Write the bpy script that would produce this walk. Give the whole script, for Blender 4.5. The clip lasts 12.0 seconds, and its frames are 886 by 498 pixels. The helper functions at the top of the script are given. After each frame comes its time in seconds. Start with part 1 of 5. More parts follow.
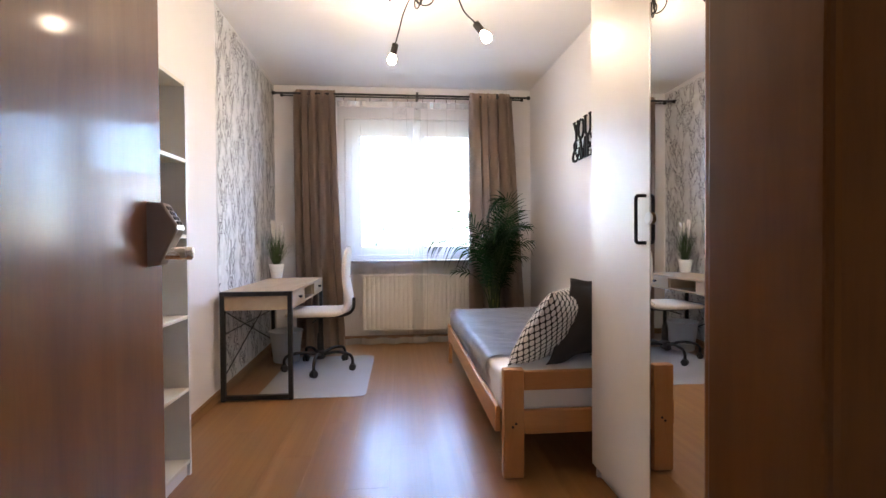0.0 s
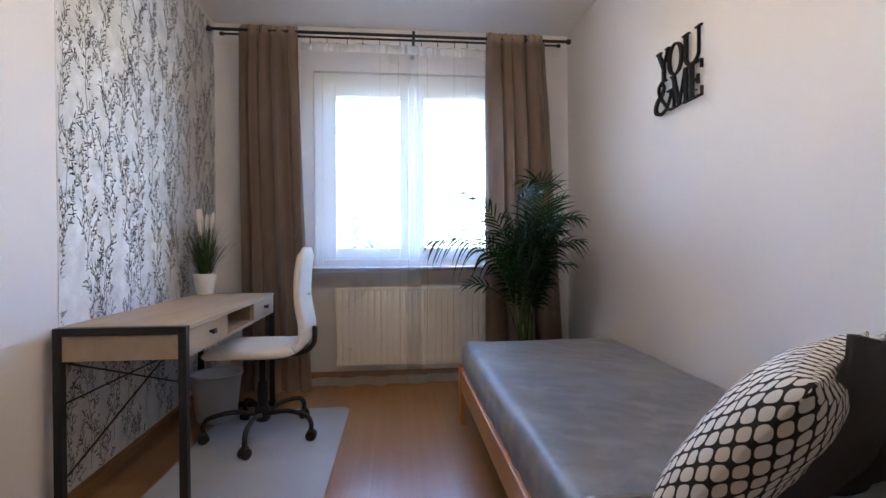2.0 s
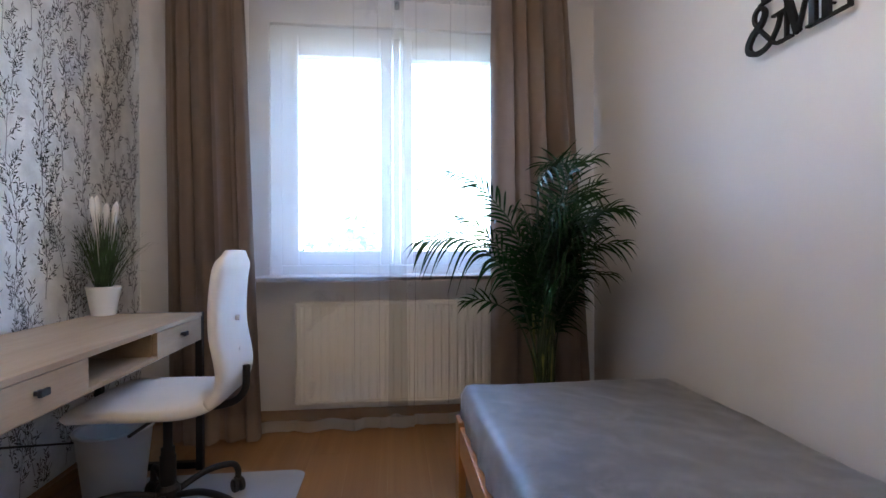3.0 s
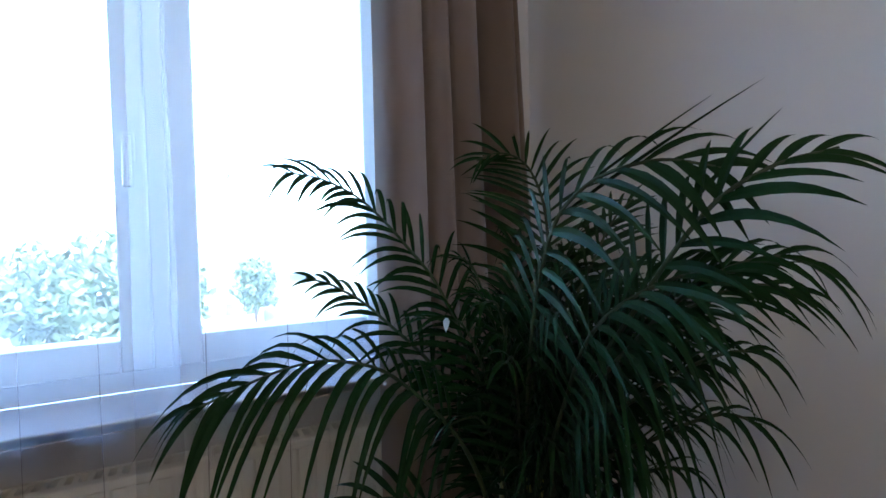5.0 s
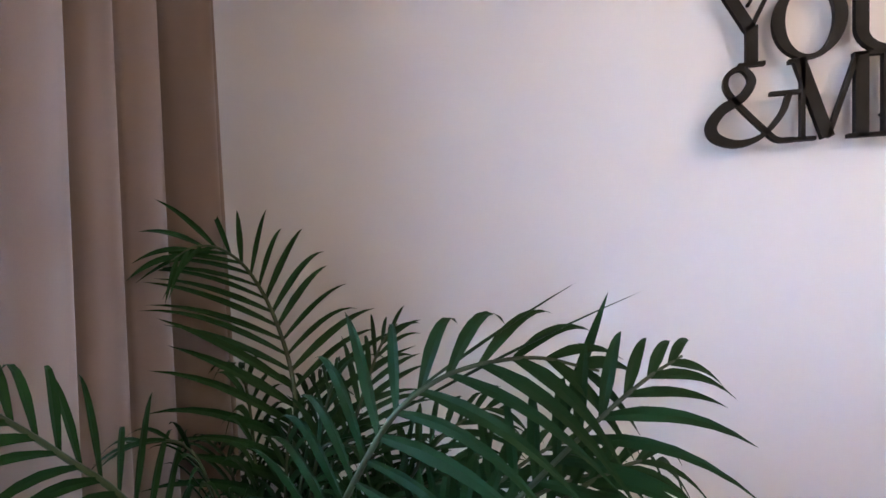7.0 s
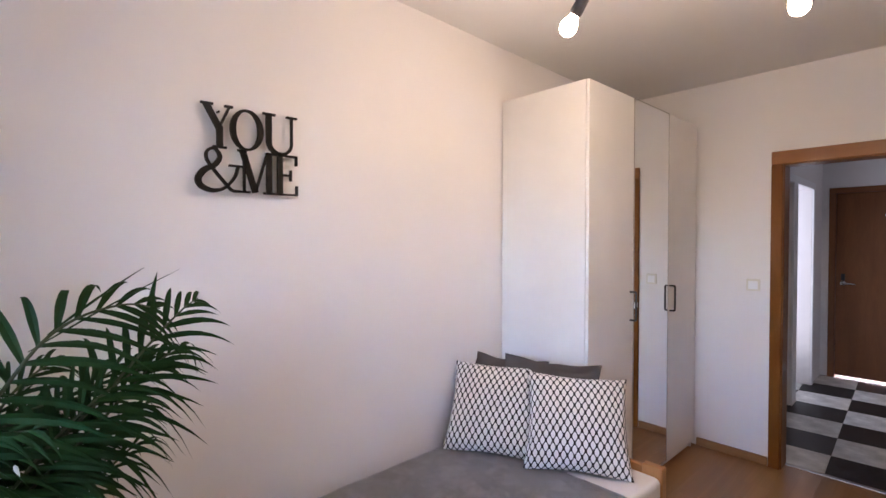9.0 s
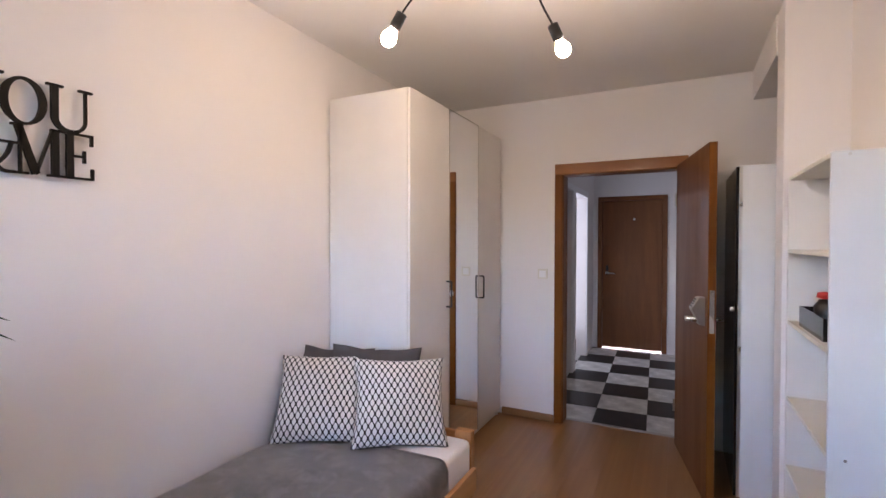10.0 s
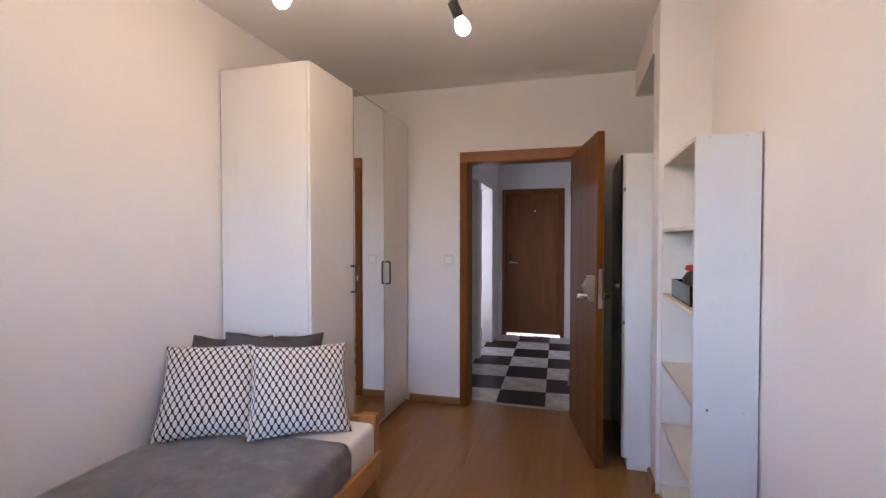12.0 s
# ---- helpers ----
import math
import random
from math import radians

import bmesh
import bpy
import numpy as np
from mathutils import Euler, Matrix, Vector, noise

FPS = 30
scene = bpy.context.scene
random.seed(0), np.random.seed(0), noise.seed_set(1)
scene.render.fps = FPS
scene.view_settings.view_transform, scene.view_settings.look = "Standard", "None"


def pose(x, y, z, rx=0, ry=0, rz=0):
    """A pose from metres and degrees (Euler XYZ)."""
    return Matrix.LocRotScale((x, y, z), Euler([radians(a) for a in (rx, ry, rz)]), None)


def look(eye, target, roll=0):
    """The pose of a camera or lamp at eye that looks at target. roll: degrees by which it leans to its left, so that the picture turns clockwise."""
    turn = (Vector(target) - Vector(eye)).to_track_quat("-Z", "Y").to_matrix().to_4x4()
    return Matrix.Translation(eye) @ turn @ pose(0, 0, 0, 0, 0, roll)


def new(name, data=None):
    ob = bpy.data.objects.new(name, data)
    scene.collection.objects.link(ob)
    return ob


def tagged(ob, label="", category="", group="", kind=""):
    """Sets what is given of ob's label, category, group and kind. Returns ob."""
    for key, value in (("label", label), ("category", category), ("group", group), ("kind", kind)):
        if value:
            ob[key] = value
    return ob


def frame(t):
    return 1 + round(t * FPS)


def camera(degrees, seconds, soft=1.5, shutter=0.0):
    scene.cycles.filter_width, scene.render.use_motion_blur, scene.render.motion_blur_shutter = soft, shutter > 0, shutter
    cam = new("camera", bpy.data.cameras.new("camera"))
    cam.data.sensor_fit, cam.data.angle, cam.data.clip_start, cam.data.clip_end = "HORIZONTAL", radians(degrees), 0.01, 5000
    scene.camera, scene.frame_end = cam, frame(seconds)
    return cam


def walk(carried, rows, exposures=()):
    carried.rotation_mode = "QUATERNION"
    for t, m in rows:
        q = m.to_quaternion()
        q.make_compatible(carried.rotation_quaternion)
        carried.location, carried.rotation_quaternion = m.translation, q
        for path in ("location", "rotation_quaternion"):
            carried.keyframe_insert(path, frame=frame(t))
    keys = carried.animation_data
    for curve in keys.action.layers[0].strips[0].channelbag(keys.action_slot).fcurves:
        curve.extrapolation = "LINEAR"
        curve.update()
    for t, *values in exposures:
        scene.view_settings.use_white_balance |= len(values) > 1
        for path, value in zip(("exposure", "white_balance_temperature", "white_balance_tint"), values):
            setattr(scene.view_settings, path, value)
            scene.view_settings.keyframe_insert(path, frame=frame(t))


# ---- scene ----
cam = camera(86.9, 12.0)
PATH = [
    (0, (1.343, 0.046, 1.07), (1.527, 2.038, 1.039), -0.4),
    (0.5, (1.371, 0.361, 1.06), (1.553, 2.352, 1.03), -0.3),
    (1, (1.361, 0.706, 1.076), (1.554, 2.697, 1.048), -0.3),
    (1.5, (1.376, 1.071, 1.035), (1.571, 3.061, 1.022), -0.3),
    (2, (1.41, 1.438, 1.044), (1.602, 3.429, 1.027), -0.3),
    (2.5, (1.445, 1.829, 1.055), (1.635, 3.82, 1.037), -0.3),
    (2.7, (1.471, 1.992, 1.043), (1.667, 3.982, 1.032), -0.3),
    (4.3, (1.582, 3.264, 1.179), (2.096, 5.196, 1.144), -0.1),
    (4.5, (1.587, 3.392, 1.218), (2.22, 5.288, 1.17), -0.7),
    (5, (1.633, 3.662, 1.29), (2.549, 5.439, 1.228), -1.2),
    (5.5, (1.69, 3.839, 1.355), (3.003, 5.347, 1.313), -0.7),
    (6, (1.724, 3.961, 1.439), (3.249, 5.255, 1.406), -0.2),
    (6.5, (1.711, 4.029, 1.491), (3.44, 5.033, 1.466), 0.1),
    (7, (1.65, 4.025, 1.520), (3.561, 4.639, 1.485), -0.8),
    (7.2, (1.586, 4.035, 1.527), (3.554, 4.375, 1.494), -0.6),
    (8.8, (1.047, 4.274, 1.546), (2.605, 3.02, 1.503), -0.3),
    (9, (0.934, 4.279, 1.529), (2.406, 2.925, 1.492), -0.0),
    (9.5, (0.871, 4.33, 1.515), (2.034, 2.703, 1.481), 0.0),
    (10, (0.839, 4.368, 1.491), (1.743, 2.584, 1.458), 0.1),
    (10.5, (0.821, 4.382, 1.47), (1.574, 2.53, 1.434), -0.0),
    (11, (0.806, 4.371, 1.444), (1.47, 2.484, 1.405), -0.1),
    (11.5, (0.808, 4.354, 1.419), (1.408, 2.446, 1.379), -0.1),
    (12, (0.812, 4.332, 1.403), (1.364, 2.41, 1.358), -0.0),
]
# exposures follow the clip's own camera
EXPOSURES = [
    (0, 5.76, 6000, 16),
    (1.0, 5.38, 5690, 14),
    (2.0, 5.18, 5540, 14),
    (2.7, 5.08, 5490, 14),
    (4.3, 4.89, 5140, 10),
    (5.0, 4.54, 5090, 10),
    (5.5, 4.49, 5190, 11),
    (6.0, 4.84, 5300, 16),
    (6.5, 5.5, 5450, 20),
    (7.2, 5.6, 5550, 21),
    (8.8, 5.37, 5950, 23),
    (10.0, 5.22, 6000, 23),
    (12, 5.12, 6050, 23),
]
walk(cam, [(t, look(e, g, r)) for t, e, g, r in PATH], EXPOSURES)

# ---- world and light ----
world = bpy.data.worlds.new("sky")
world.use_nodes = True
scene.world = world
wt = world.node_tree
sky = wt.nodes.new("ShaderNodeTexSky")
sky.sky_type = "NISHITA"
sky.sun_disc = False
sky.sun_elevation = radians(40)
sky.sun_rotation = radians(150)
wt.nodes["Background"].inputs["Strength"].default_value = 0.15
wt.links.new(sky.outputs["Color"], wt.nodes["Background"].inputs["Color"])
sun = new("sun", bpy.data.lights.new("sun", "SUN"))
sun.data.energy, sun.data.angle, sun.data.color = 2.5, radians(0.5), (1, 0.95, 0.87)
sun.matrix_world = look((0, 0, 20), (8, 14, 0))
BULB_WATTS = 0.54


def area_lamp(name, place, target, sx, sy, watts, colour):
    data = bpy.data.lights.new(name, "AREA")
    data.shape, data.size, data.size_y, data.energy, data.color = "RECTANGLE", sx, sy, watts, colour
    ob = new(name, data)
    ob.matrix_world = look(place, target)
    return ob


# daylight from the rooms beside the hall, and from the stairwell under the entrance door
area_lamp("hall_daylight", (2.2, -1.53, 1.2), (0.5, -1.5, 1.1), 0.7, 1.8, 0.24, (0.92, 0.95, 1))
area_lamp("stairwell_light", (1.41, -2.75, 0.25), (1.41, -2.0, -0.25), 0.9, 0.3, 1.1, (0.8, 0.9, 1))


# ---- materials ----
def nodes_of(name):
    m = bpy.data.materials.new(name)
    m.use_nodes = True
    return m, m.node_tree, m.node_tree.nodes["Principled BSDF"]


def add(t, kind, **values):
    n = t.nodes.new(kind)
    for k, v in values.items():
        if k in n.inputs:
            n.inputs[k].default_value = v
    return n


def math_node(t, op, a, b=None):
    n = t.nodes.new("ShaderNodeMath")
    n.operation = op
    for i, v in enumerate((a, b)):
        if v is None:
            continue
        if isinstance(v, (int, float)):
            n.inputs[i].default_value = v
        else:
            t.links.new(v, n.inputs[i])
    return n.outputs[0]


def mixed(t, fac, a, b):
    n = t.nodes.new("ShaderNodeMix")
    n.data_type = "RGBA"
    for i, v in ((0, fac), (6, a), (7, b)):
        if isinstance(v, (int, float)):
            n.inputs[i].default_value = v
        elif isinstance(v, tuple):
            n.inputs[i].default_value = (*v, 1)
        else:
            t.links.new(v, n.inputs[i])
    return n.outputs[2]


def ramp(t, fac, lo, hi):
    n = t.nodes.new("ShaderNodeMapRange")
    n.inputs["From Min"].default_value, n.inputs["From Max"].default_value = lo, hi
    t.links.new(fac, n.inputs["Value"])
    return n.outputs[0]


def coords(t, scale=(1, 1, 1), kind="Object"):
    c = t.nodes.new("ShaderNodeTexCoord")
    m = t.nodes.new("ShaderNodeMapping")
    m.inputs["Scale"].default_value = scale
    t.links.new(c.outputs[kind], m.inputs["Vector"])
    return m.outputs[0]


def noise_tex(t, vec, scale, detail=4.0, rough=0.55, distort=0.0):
    n = add(t, "ShaderNodeTexNoise", Scale=scale, Detail=detail, Roughness=rough, Distortion=distort)
    t.links.new(vec, n.inputs["Vector"])
    return n.outputs["Fac"]


def bump(t, bsdf, height, strength, distance=0.002):
    b = add(t, "ShaderNodeBump", Strength=strength, Distance=distance)
    t.links.new(height, b.inputs["Height"])
    t.links.new(b.outputs[0], bsdf.inputs["Normal"])


def plain(name, colour, rough=0.5, metal=0.0, vary=0.06, big=3.0, fine=160.0, relief=0.15, spec=0.5, coat=0.0):
    """Paint, plastic, metal or cloth: large soft variation, fine grain and relief."""
    m, t, b = nodes_of(name)
    v = coords(t)
    n1, n2 = noise_tex(t, v, big), noise_tex(t, v, fine, 2)
    dark = tuple(c * (1 - vary * 2) for c in colour)
    lite = tuple(min(1, c * (1 + vary)) for c in colour)
    c1 = mixed(t, ramp(t, n1, 0.3, 0.7), dark, lite)
    c2 = mixed(t, math_node(t, "MULTIPLY", ramp(t, n2, 0.35, 0.65), vary), c1, tuple(c * 0.7 for c in colour))
    t.links.new(c2, b.inputs["Base Color"])
    r = math_node(t, "ADD", math_node(t, "MULTIPLY", n1, 0.12), rough - 0.06)
    t.links.new(r, b.inputs["Roughness"])
    b.inputs["Metallic"].default_value = metal
    b.inputs["Specular IOR Level"].default_value = spec
    b.inputs["Coat Weight"].default_value = coat
    if relief:
        bump(t, b, n2, relief, 0.001)
    return m


def wood(name, light, dark, axis="Y", rough=0.4, ring=9.0, knots=False, coat=0.0, spread=0.25, relief=0.05, spec=0.5):
    """Grain drawn out along one axis; pieces differ by Object Info's Random."""
    m, t, b = nodes_of(name)
    s = {"X": (0.12, 1, 1), "Y": (1, 0.12, 1), "Z": (1, 1, 0.12)}[axis]
    v = coords(t, s)
    info = t.nodes.new("ShaderNodeObjectInfo")
    off = t.nodes.new("ShaderNodeVectorMath")
    off.operation = "ADD"
    mul = math_node(t, "MULTIPLY", info.outputs["Random"], 37.0)
    t.links.new(v, off.inputs[0])
    comb = t.nodes.new("ShaderNodeCombineXYZ")
    for i in range(3):
        t.links.new(mul, comb.inputs[i])
    t.links.new(comb.outputs[0], off.inputs[1])
    v = off.outputs[0]
    g = noise_tex(t, v, ring, 5, 0.6, 0.8)
    f = noise_tex(t, v, ring * 14, 3, 0.7)
    c = mixed(t, ramp(t, g, 0.22, 0.82), light, dark)
    c = mixed(t, math_node(t, "MULTIPLY", ramp(t, f, 0.45, 0.8), 0.28), c, tuple(x * 0.7 for x in dark))
    if knots:
        vo = add(t, "ShaderNodeTexVoronoi", Scale=3.2)
        t.links.new(v, vo.inputs["Vector"])
        k = ramp(t, vo.outputs["Distance"], 0.075, 0.03)
        c = mixed(t, math_node(t, "MULTIPLY", k, 0.8), c, tuple(x * 0.4 for x in dark))
    tint = mixed(t, math_node(t, "MULTIPLY", info.outputs["Random"], spread), c, tuple(x * 0.75 for x in dark))
    t.links.new(tint, b.inputs["Base Color"])
    t.links.new(math_node(t, "ADD", math_node(t, "MULTIPLY", g, 0.15), rough - 0.07), b.inputs["Roughness"])
    b.inputs["Coat Weight"].default_value = coat
    b.inputs["Coat Roughness"].default_value = 0.09
    b.inputs["Specular IOR Level"].default_value = spec
    bump(t, b, f, relief, 0.0006)
    return m


def laminate():
    """Oak print: fine fibres along the plank, broad pale and darker bands, a satin finish."""
    m, t, b = nodes_of("oak_laminate")
    info = t.nodes.new("ShaderNodeObjectInfo")
    shift = t.nodes.new("ShaderNodeVectorMath")
    shift.operation = "ADD"
    comb = t.nodes.new("ShaderNodeCombineXYZ")
    t.links.new(math_node(t, "MULTIPLY", info.outputs["Random"], 29.0), comb.inputs[0])
    t.links.new(math_node(t, "MULTIPLY", info.outputs["Random"], 7.3), comb.inputs[1])
    comb.inputs[2].default_value = 0.37
    t.links.new(coords(t, (1, 0.012, 1)), shift.inputs[0])
    t.links.new(comb.outputs[0], shift.inputs[1])
    v = shift.outputs[0]
    band, fibre = noise_tex(t, v, 20, 1, 0.5), noise_tex(t, v, 90, 1, 0.5)
    c = mixed(t, ramp(t, band, 0.3, 0.7), (0.300, 0.150, 0.049), (0.245, 0.115, 0.035))
    c = mixed(t, math_node(t, "MULTIPLY", ramp(t, fibre, 0.35, 0.75), 0.30), c, (0.205, 0.090, 0.028))
    c = mixed(t, math_node(t, "MULTIPLY", info.outputs["Random"], 0.12), c, (0.26, 0.125, 0.05))
    t.links.new(c, b.inputs["Base Color"])
    t.links.new(math_node(t, "ADD", math_node(t, "MULTIPLY", fibre, 0.06), 0.265), b.inputs["Roughness"])
    b.inputs["Specular IOR Level"].default_value = 0.58
    return m


def plaster(name, colour):
    m, t, b = nodes_of(name)
    v = coords(t)
    big, mid, fine = noise_tex(t, v, 0.9), noise_tex(t, v, 6, 5), noise_tex(t, v, 260, 2)
    c = mixed(t, ramp(t, big, 0.3, 0.7), tuple(x * 0.95 for x in colour), colour)
    c = mixed(t, math_node(t, "MULTIPLY", ramp(t, mid, 0.55, 0.8), 0.12), c, tuple(x * 0.85 for x in colour))
    t.links.new(c, b.inputs["Base Color"])
    b.inputs["Roughness"].default_value = 0.75
    b.inputs["Specular IOR Level"].default_value = 0.3
    bump(t, b, math_node(t, "ADD", math_node(t, "MULTIPLY", mid, 0.5), fine), 0.12, 0.0015)
    return m


WHITE_WALL = plaster("white_plaster", (0.80, 0.775, 0.765))
CEIL_PAINT = plaster("ceiling_paint", (0.87, 0.855, 0.84))
PAPER = plain("wallpaper_ground", (0.80, 0.80, 0.80), 0.75, vary=0.09, big=11, fine=120, relief=0.1, spec=0.3)
STEM_INK = plain("wallpaper_pale_print", (0.40, 0.40, 0.41), 0.8, vary=0.15, big=14, relief=0)
TWIG_INK = plain("wallpaper_print", (0.095, 0.095, 0.102), 0.8, vary=0.4, big=9, relief=0)
LAMINATE = laminate()
JOINT = plain("joint_shadow_gap", (0.09, 0.05, 0.03), 0.8)
SKIRT = wood("skirting_laminate", (0.36, 0.20, 0.08), (0.26, 0.13, 0.05), "Y", 0.4, 9)
SKIRT_X = wood("skirting_laminate_cross", (0.36, 0.20, 0.08), (0.26, 0.13, 0.05), "X", 0.4, 9)
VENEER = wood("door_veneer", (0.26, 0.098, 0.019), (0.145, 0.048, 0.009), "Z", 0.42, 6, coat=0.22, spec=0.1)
# darker copy of the door veneer: the open leaf's shade is in the colour
SHADED_LEAF_VENEER = wood("shaded_door_leaf_veneer", (0.20, 0.073, 0.014), (0.115, 0.037, 0.007), "Z", 0.42, 6, coat=0.11, spec=0.08)
VENEER_X = wood("casing_veneer", (0.33, 0.13, 0.028), (0.21, 0.073, 0.014), "X", 0.42, 8, coat=0.2, spec=0.3)
DARK_VENEER = wood("entrance_veneer", (0.23, 0.082, 0.022), (0.11, 0.036, 0.009), "Z", 0.5, 7, spec=0.3)
PINE_Y = wood("pine_along", (0.52, 0.265, 0.092), (0.40, 0.17, 0.052), "Y", 0.42, 10, knots=True)
PINE_X = wood("pine_across", (0.52, 0.265, 0.092), (0.40, 0.17, 0.052), "X", 0.42, 10, knots=True)
PINE_Z = wood("pine_upright", (0.52, 0.265, 0.092), (0.40, 0.17, 0.052), "Z", 0.42, 10, knots=True)
DESK_OAK = wood("desk_oak_decor", (0.47, 0.36, 0.24), (0.36, 0.265, 0.165), "Y", 0.5, 12, spread=0.05)
WHITE_LAM = plain("white_melamine", (0.76, 0.74, 0.71), 0.36, vary=0.025, relief=0.06)
CREAM_LAM = plain("cream_melamine", (0.72, 0.69, 0.60), 0.4, vary=0.03, relief=0.06)
# the niche cabinet's own grey; on the bookcase, white board tinted by daylight
GREY_AND_DAYLIT_LAM = plain("pale_grey_and_daylit_melamine", (0.67, 0.685, 0.69), 0.35, vary=0.03, relief=0.06)
BLACK_METAL = plain("black_powder_coat", (0.018, 0.018, 0.02), 0.5, 0.2, 0.15, relief=0.25)
BLACK_PLASTIC = plain("black_plastic", (0.014, 0.014, 0.015), 0.38, vary=0.1, relief=0.1)
BLACK_GLOSS = plain("black_gloss_panel", (0.010, 0.009, 0.009), 0.14, vary=0.1, relief=0, spec=0.35)
STEEL = plain("brushed_steel", (0.62, 0.61, 0.58), 0.28, 1.0, 0.06, relief=0.1)
BRASS_STEEL = plain("warm_satin_metal", (0.42, 0.39, 0.355), 0.32, 0.9, 0.08, relief=0.1)
WHITE_PVC = plain("white_pvc", (0.82, 0.83, 0.84), 0.3, vary=0.02, relief=0.02)
WHITE_ENAMEL = plain("cream_radiator_enamel", (0.78, 0.74, 0.64), 0.33, vary=0.025, relief=0.03)
SILL = plain("sill_laminate", (0.62, 0.55, 0.49), 0.35, vary=0.08, big=9)
CHAIR_CLOTH = plain("white_upholstery", (0.74, 0.69, 0.62), 0.85, vary=0.05, fine=420, relief=0.5)
GREY_CLOTH = plain("charcoal_cloth", (0.075, 0.070, 0.072), 0.9, vary=0.1, fine=500, relief=0.6)
SHEET = plain("white_sheet", (0.78, 0.77, 0.76), 0.85, vary=0.04, fine=350, relief=0.4)
CERAMIC = plain("white_glazed_pot", (0.80, 0.79, 0.77), 0.3, vary=0.02, relief=0.02)
BIN_PLASTIC = plain("pale_grey_plastic", (0.60, 0.63, 0.66), 0.4, vary=0.03, relief=0.05)
MAT_PLASTIC = plain("frosted_mat_plastic", (0.37, 0.38, 0.41), 0.45, vary=0.04, fine=700, relief=0.5)
TERRACOTTA = plain("brown_pot", (0.16, 0.09, 0.06), 0.6)
SOIL = plain("potting_soil", (0.03, 0.022, 0.016), 0.95, vary=0.4, fine=80, relief=1.0)
CANE = plain("palm_cane", (0.20, 0.205, 0.045), 0.5, vary=0.35, big=14)
STEM = plain("palm_stem", (0.032, 0.052, 0.013), 0.6, vary=0.3, big=12)
GRASS = plain("artificial_grass", (0.055, 0.10, 0.035), 0.55, vary=0.4, big=20)
PLUME = plain("white_plume", (0.78, 0.75, 0.70), 0.9, vary=0.05)
CORK = plain("brown_cork", (0.16, 0.085, 0.03), 0.8, vary=0.3, big=60)
RED = plain("red_plastic", (0.55, 0.04, 0.03), 0.4)
TAG = plain("pale_blue_tag", (0.45, 0.60, 0.72), 0.4)
TILE_DARK = plain("dark_stone_tile", (0.020, 0.018, 0.018), 0.42, vary=0.5, big=7, fine=60, spec=0.25)
TILE_LIGHT = plain("light_stone_tile", (0.62, 0.62, 0.60), 0.35, vary=0.22, big=7, fine=60)
LETTER = plain("black_painted_board", (0.009, 0.008, 0.008), 0.58, vary=0.15, relief=0.08, spec=0.18)


def leaf_material():
    m, t, b = nodes_of("palm_leaf")
    v = coords(t)
    geo = t.nodes.new("ShaderNodeNewGeometry")
    n = noise_tex(t, v, 5)
    c = mixed(t, ramp(t, n, 0.3, 0.7), (0.006, 0.025, 0.008), (0.012, 0.042, 0.012))
    c = mixed(t, math_node(t, "MULTIPLY", geo.outputs["Random Per Island"], 0.4), c, (0.019, 0.042, 0.009))
    t.links.new(c, b.inputs["Base Color"])
    b.inputs["Roughness"].default_value = 0.52
    b.inputs["Specular IOR Level"].default_value = 0.07
    tr = t.nodes.new("ShaderNodeBsdfTranslucent")
    t.links.new(c, tr.inputs["Color"])
    mx = t.nodes.new("ShaderNodeMixShader")
    mx.inputs[0].default_value = 0.08
    t.links.new(b.outputs[0], mx.inputs[1])
    t.links.new(tr.outputs[0], mx.inputs[2])
    t.links.new(mx.outputs[0], t.nodes["Material Output"].inputs["Surface"])
    return m


def cloth_through(name, colour, through_light, clear, weave=900.0, streak=0.0):
    """Cloth that passes light: translucent share and open weave share."""
    m, t, b = nodes_of(name)
    v = coords(t)
    n, w = noise_tex(t, v, 4), noise_tex(t, v, weave, 1)
    c = mixed(t, ramp(t, n, 0.3, 0.7), tuple(x * 0.93 for x in colour), colour)
    c = mixed(t, math_node(t, "MULTIPLY", ramp(t, w, 0.4, 0.6), 0.15), c, tuple(x * 0.7 for x in colour))
    t.links.new(c, b.inputs["Base Color"])
    b.inputs["Roughness"].default_value = 0.9
    b.inputs["Specular IOR Level"].default_value = 0.2
    b.inputs["Sheen Weight"].default_value = 0.2
    bump(t, b, w, 0.2, 0.0006)
    tr = t.nodes.new("ShaderNodeBsdfTranslucent")
    t.links.new(c, tr.inputs["Color"])
    mx = t.nodes.new("ShaderNodeMixShader")
    mx.inputs[0].default_value = through_light
    t.links.new(b.outputs[0], mx.inputs[1])
    t.links.new(tr.outputs[0], mx.inputs[2])
    out = mx
    if clear:
        tp = t.nodes.new("ShaderNodeBsdfTransparent")
        out = t.nodes.new("ShaderNodeMixShader")
        out.inputs[0].default_value = clear
        t.links.new(mx.outputs[0], out.inputs[1])
        t.links.new(tp.outputs[0], out.inputs[2])
    t.links.new(out.outputs[0], t.nodes["Material Output"].inputs["Surface"])
    return m


def glass_material():
    m, t, b = nodes_of("window_glass")
    b.inputs["Transmission Weight"].default_value = 1
    b.inputs["Roughness"].default_value = 0
    b.inputs["IOR"].default_value = 1.02
    return m


def mirror_material():
    m, t, b = nodes_of("mirror_glass")
    b.inputs["Base Color"].default_value = (0.86, 0.87, 0.87, 1)
    b.inputs["Metallic"].default_value = 1
    b.inputs["Roughness"].default_value = 0.01
    return m


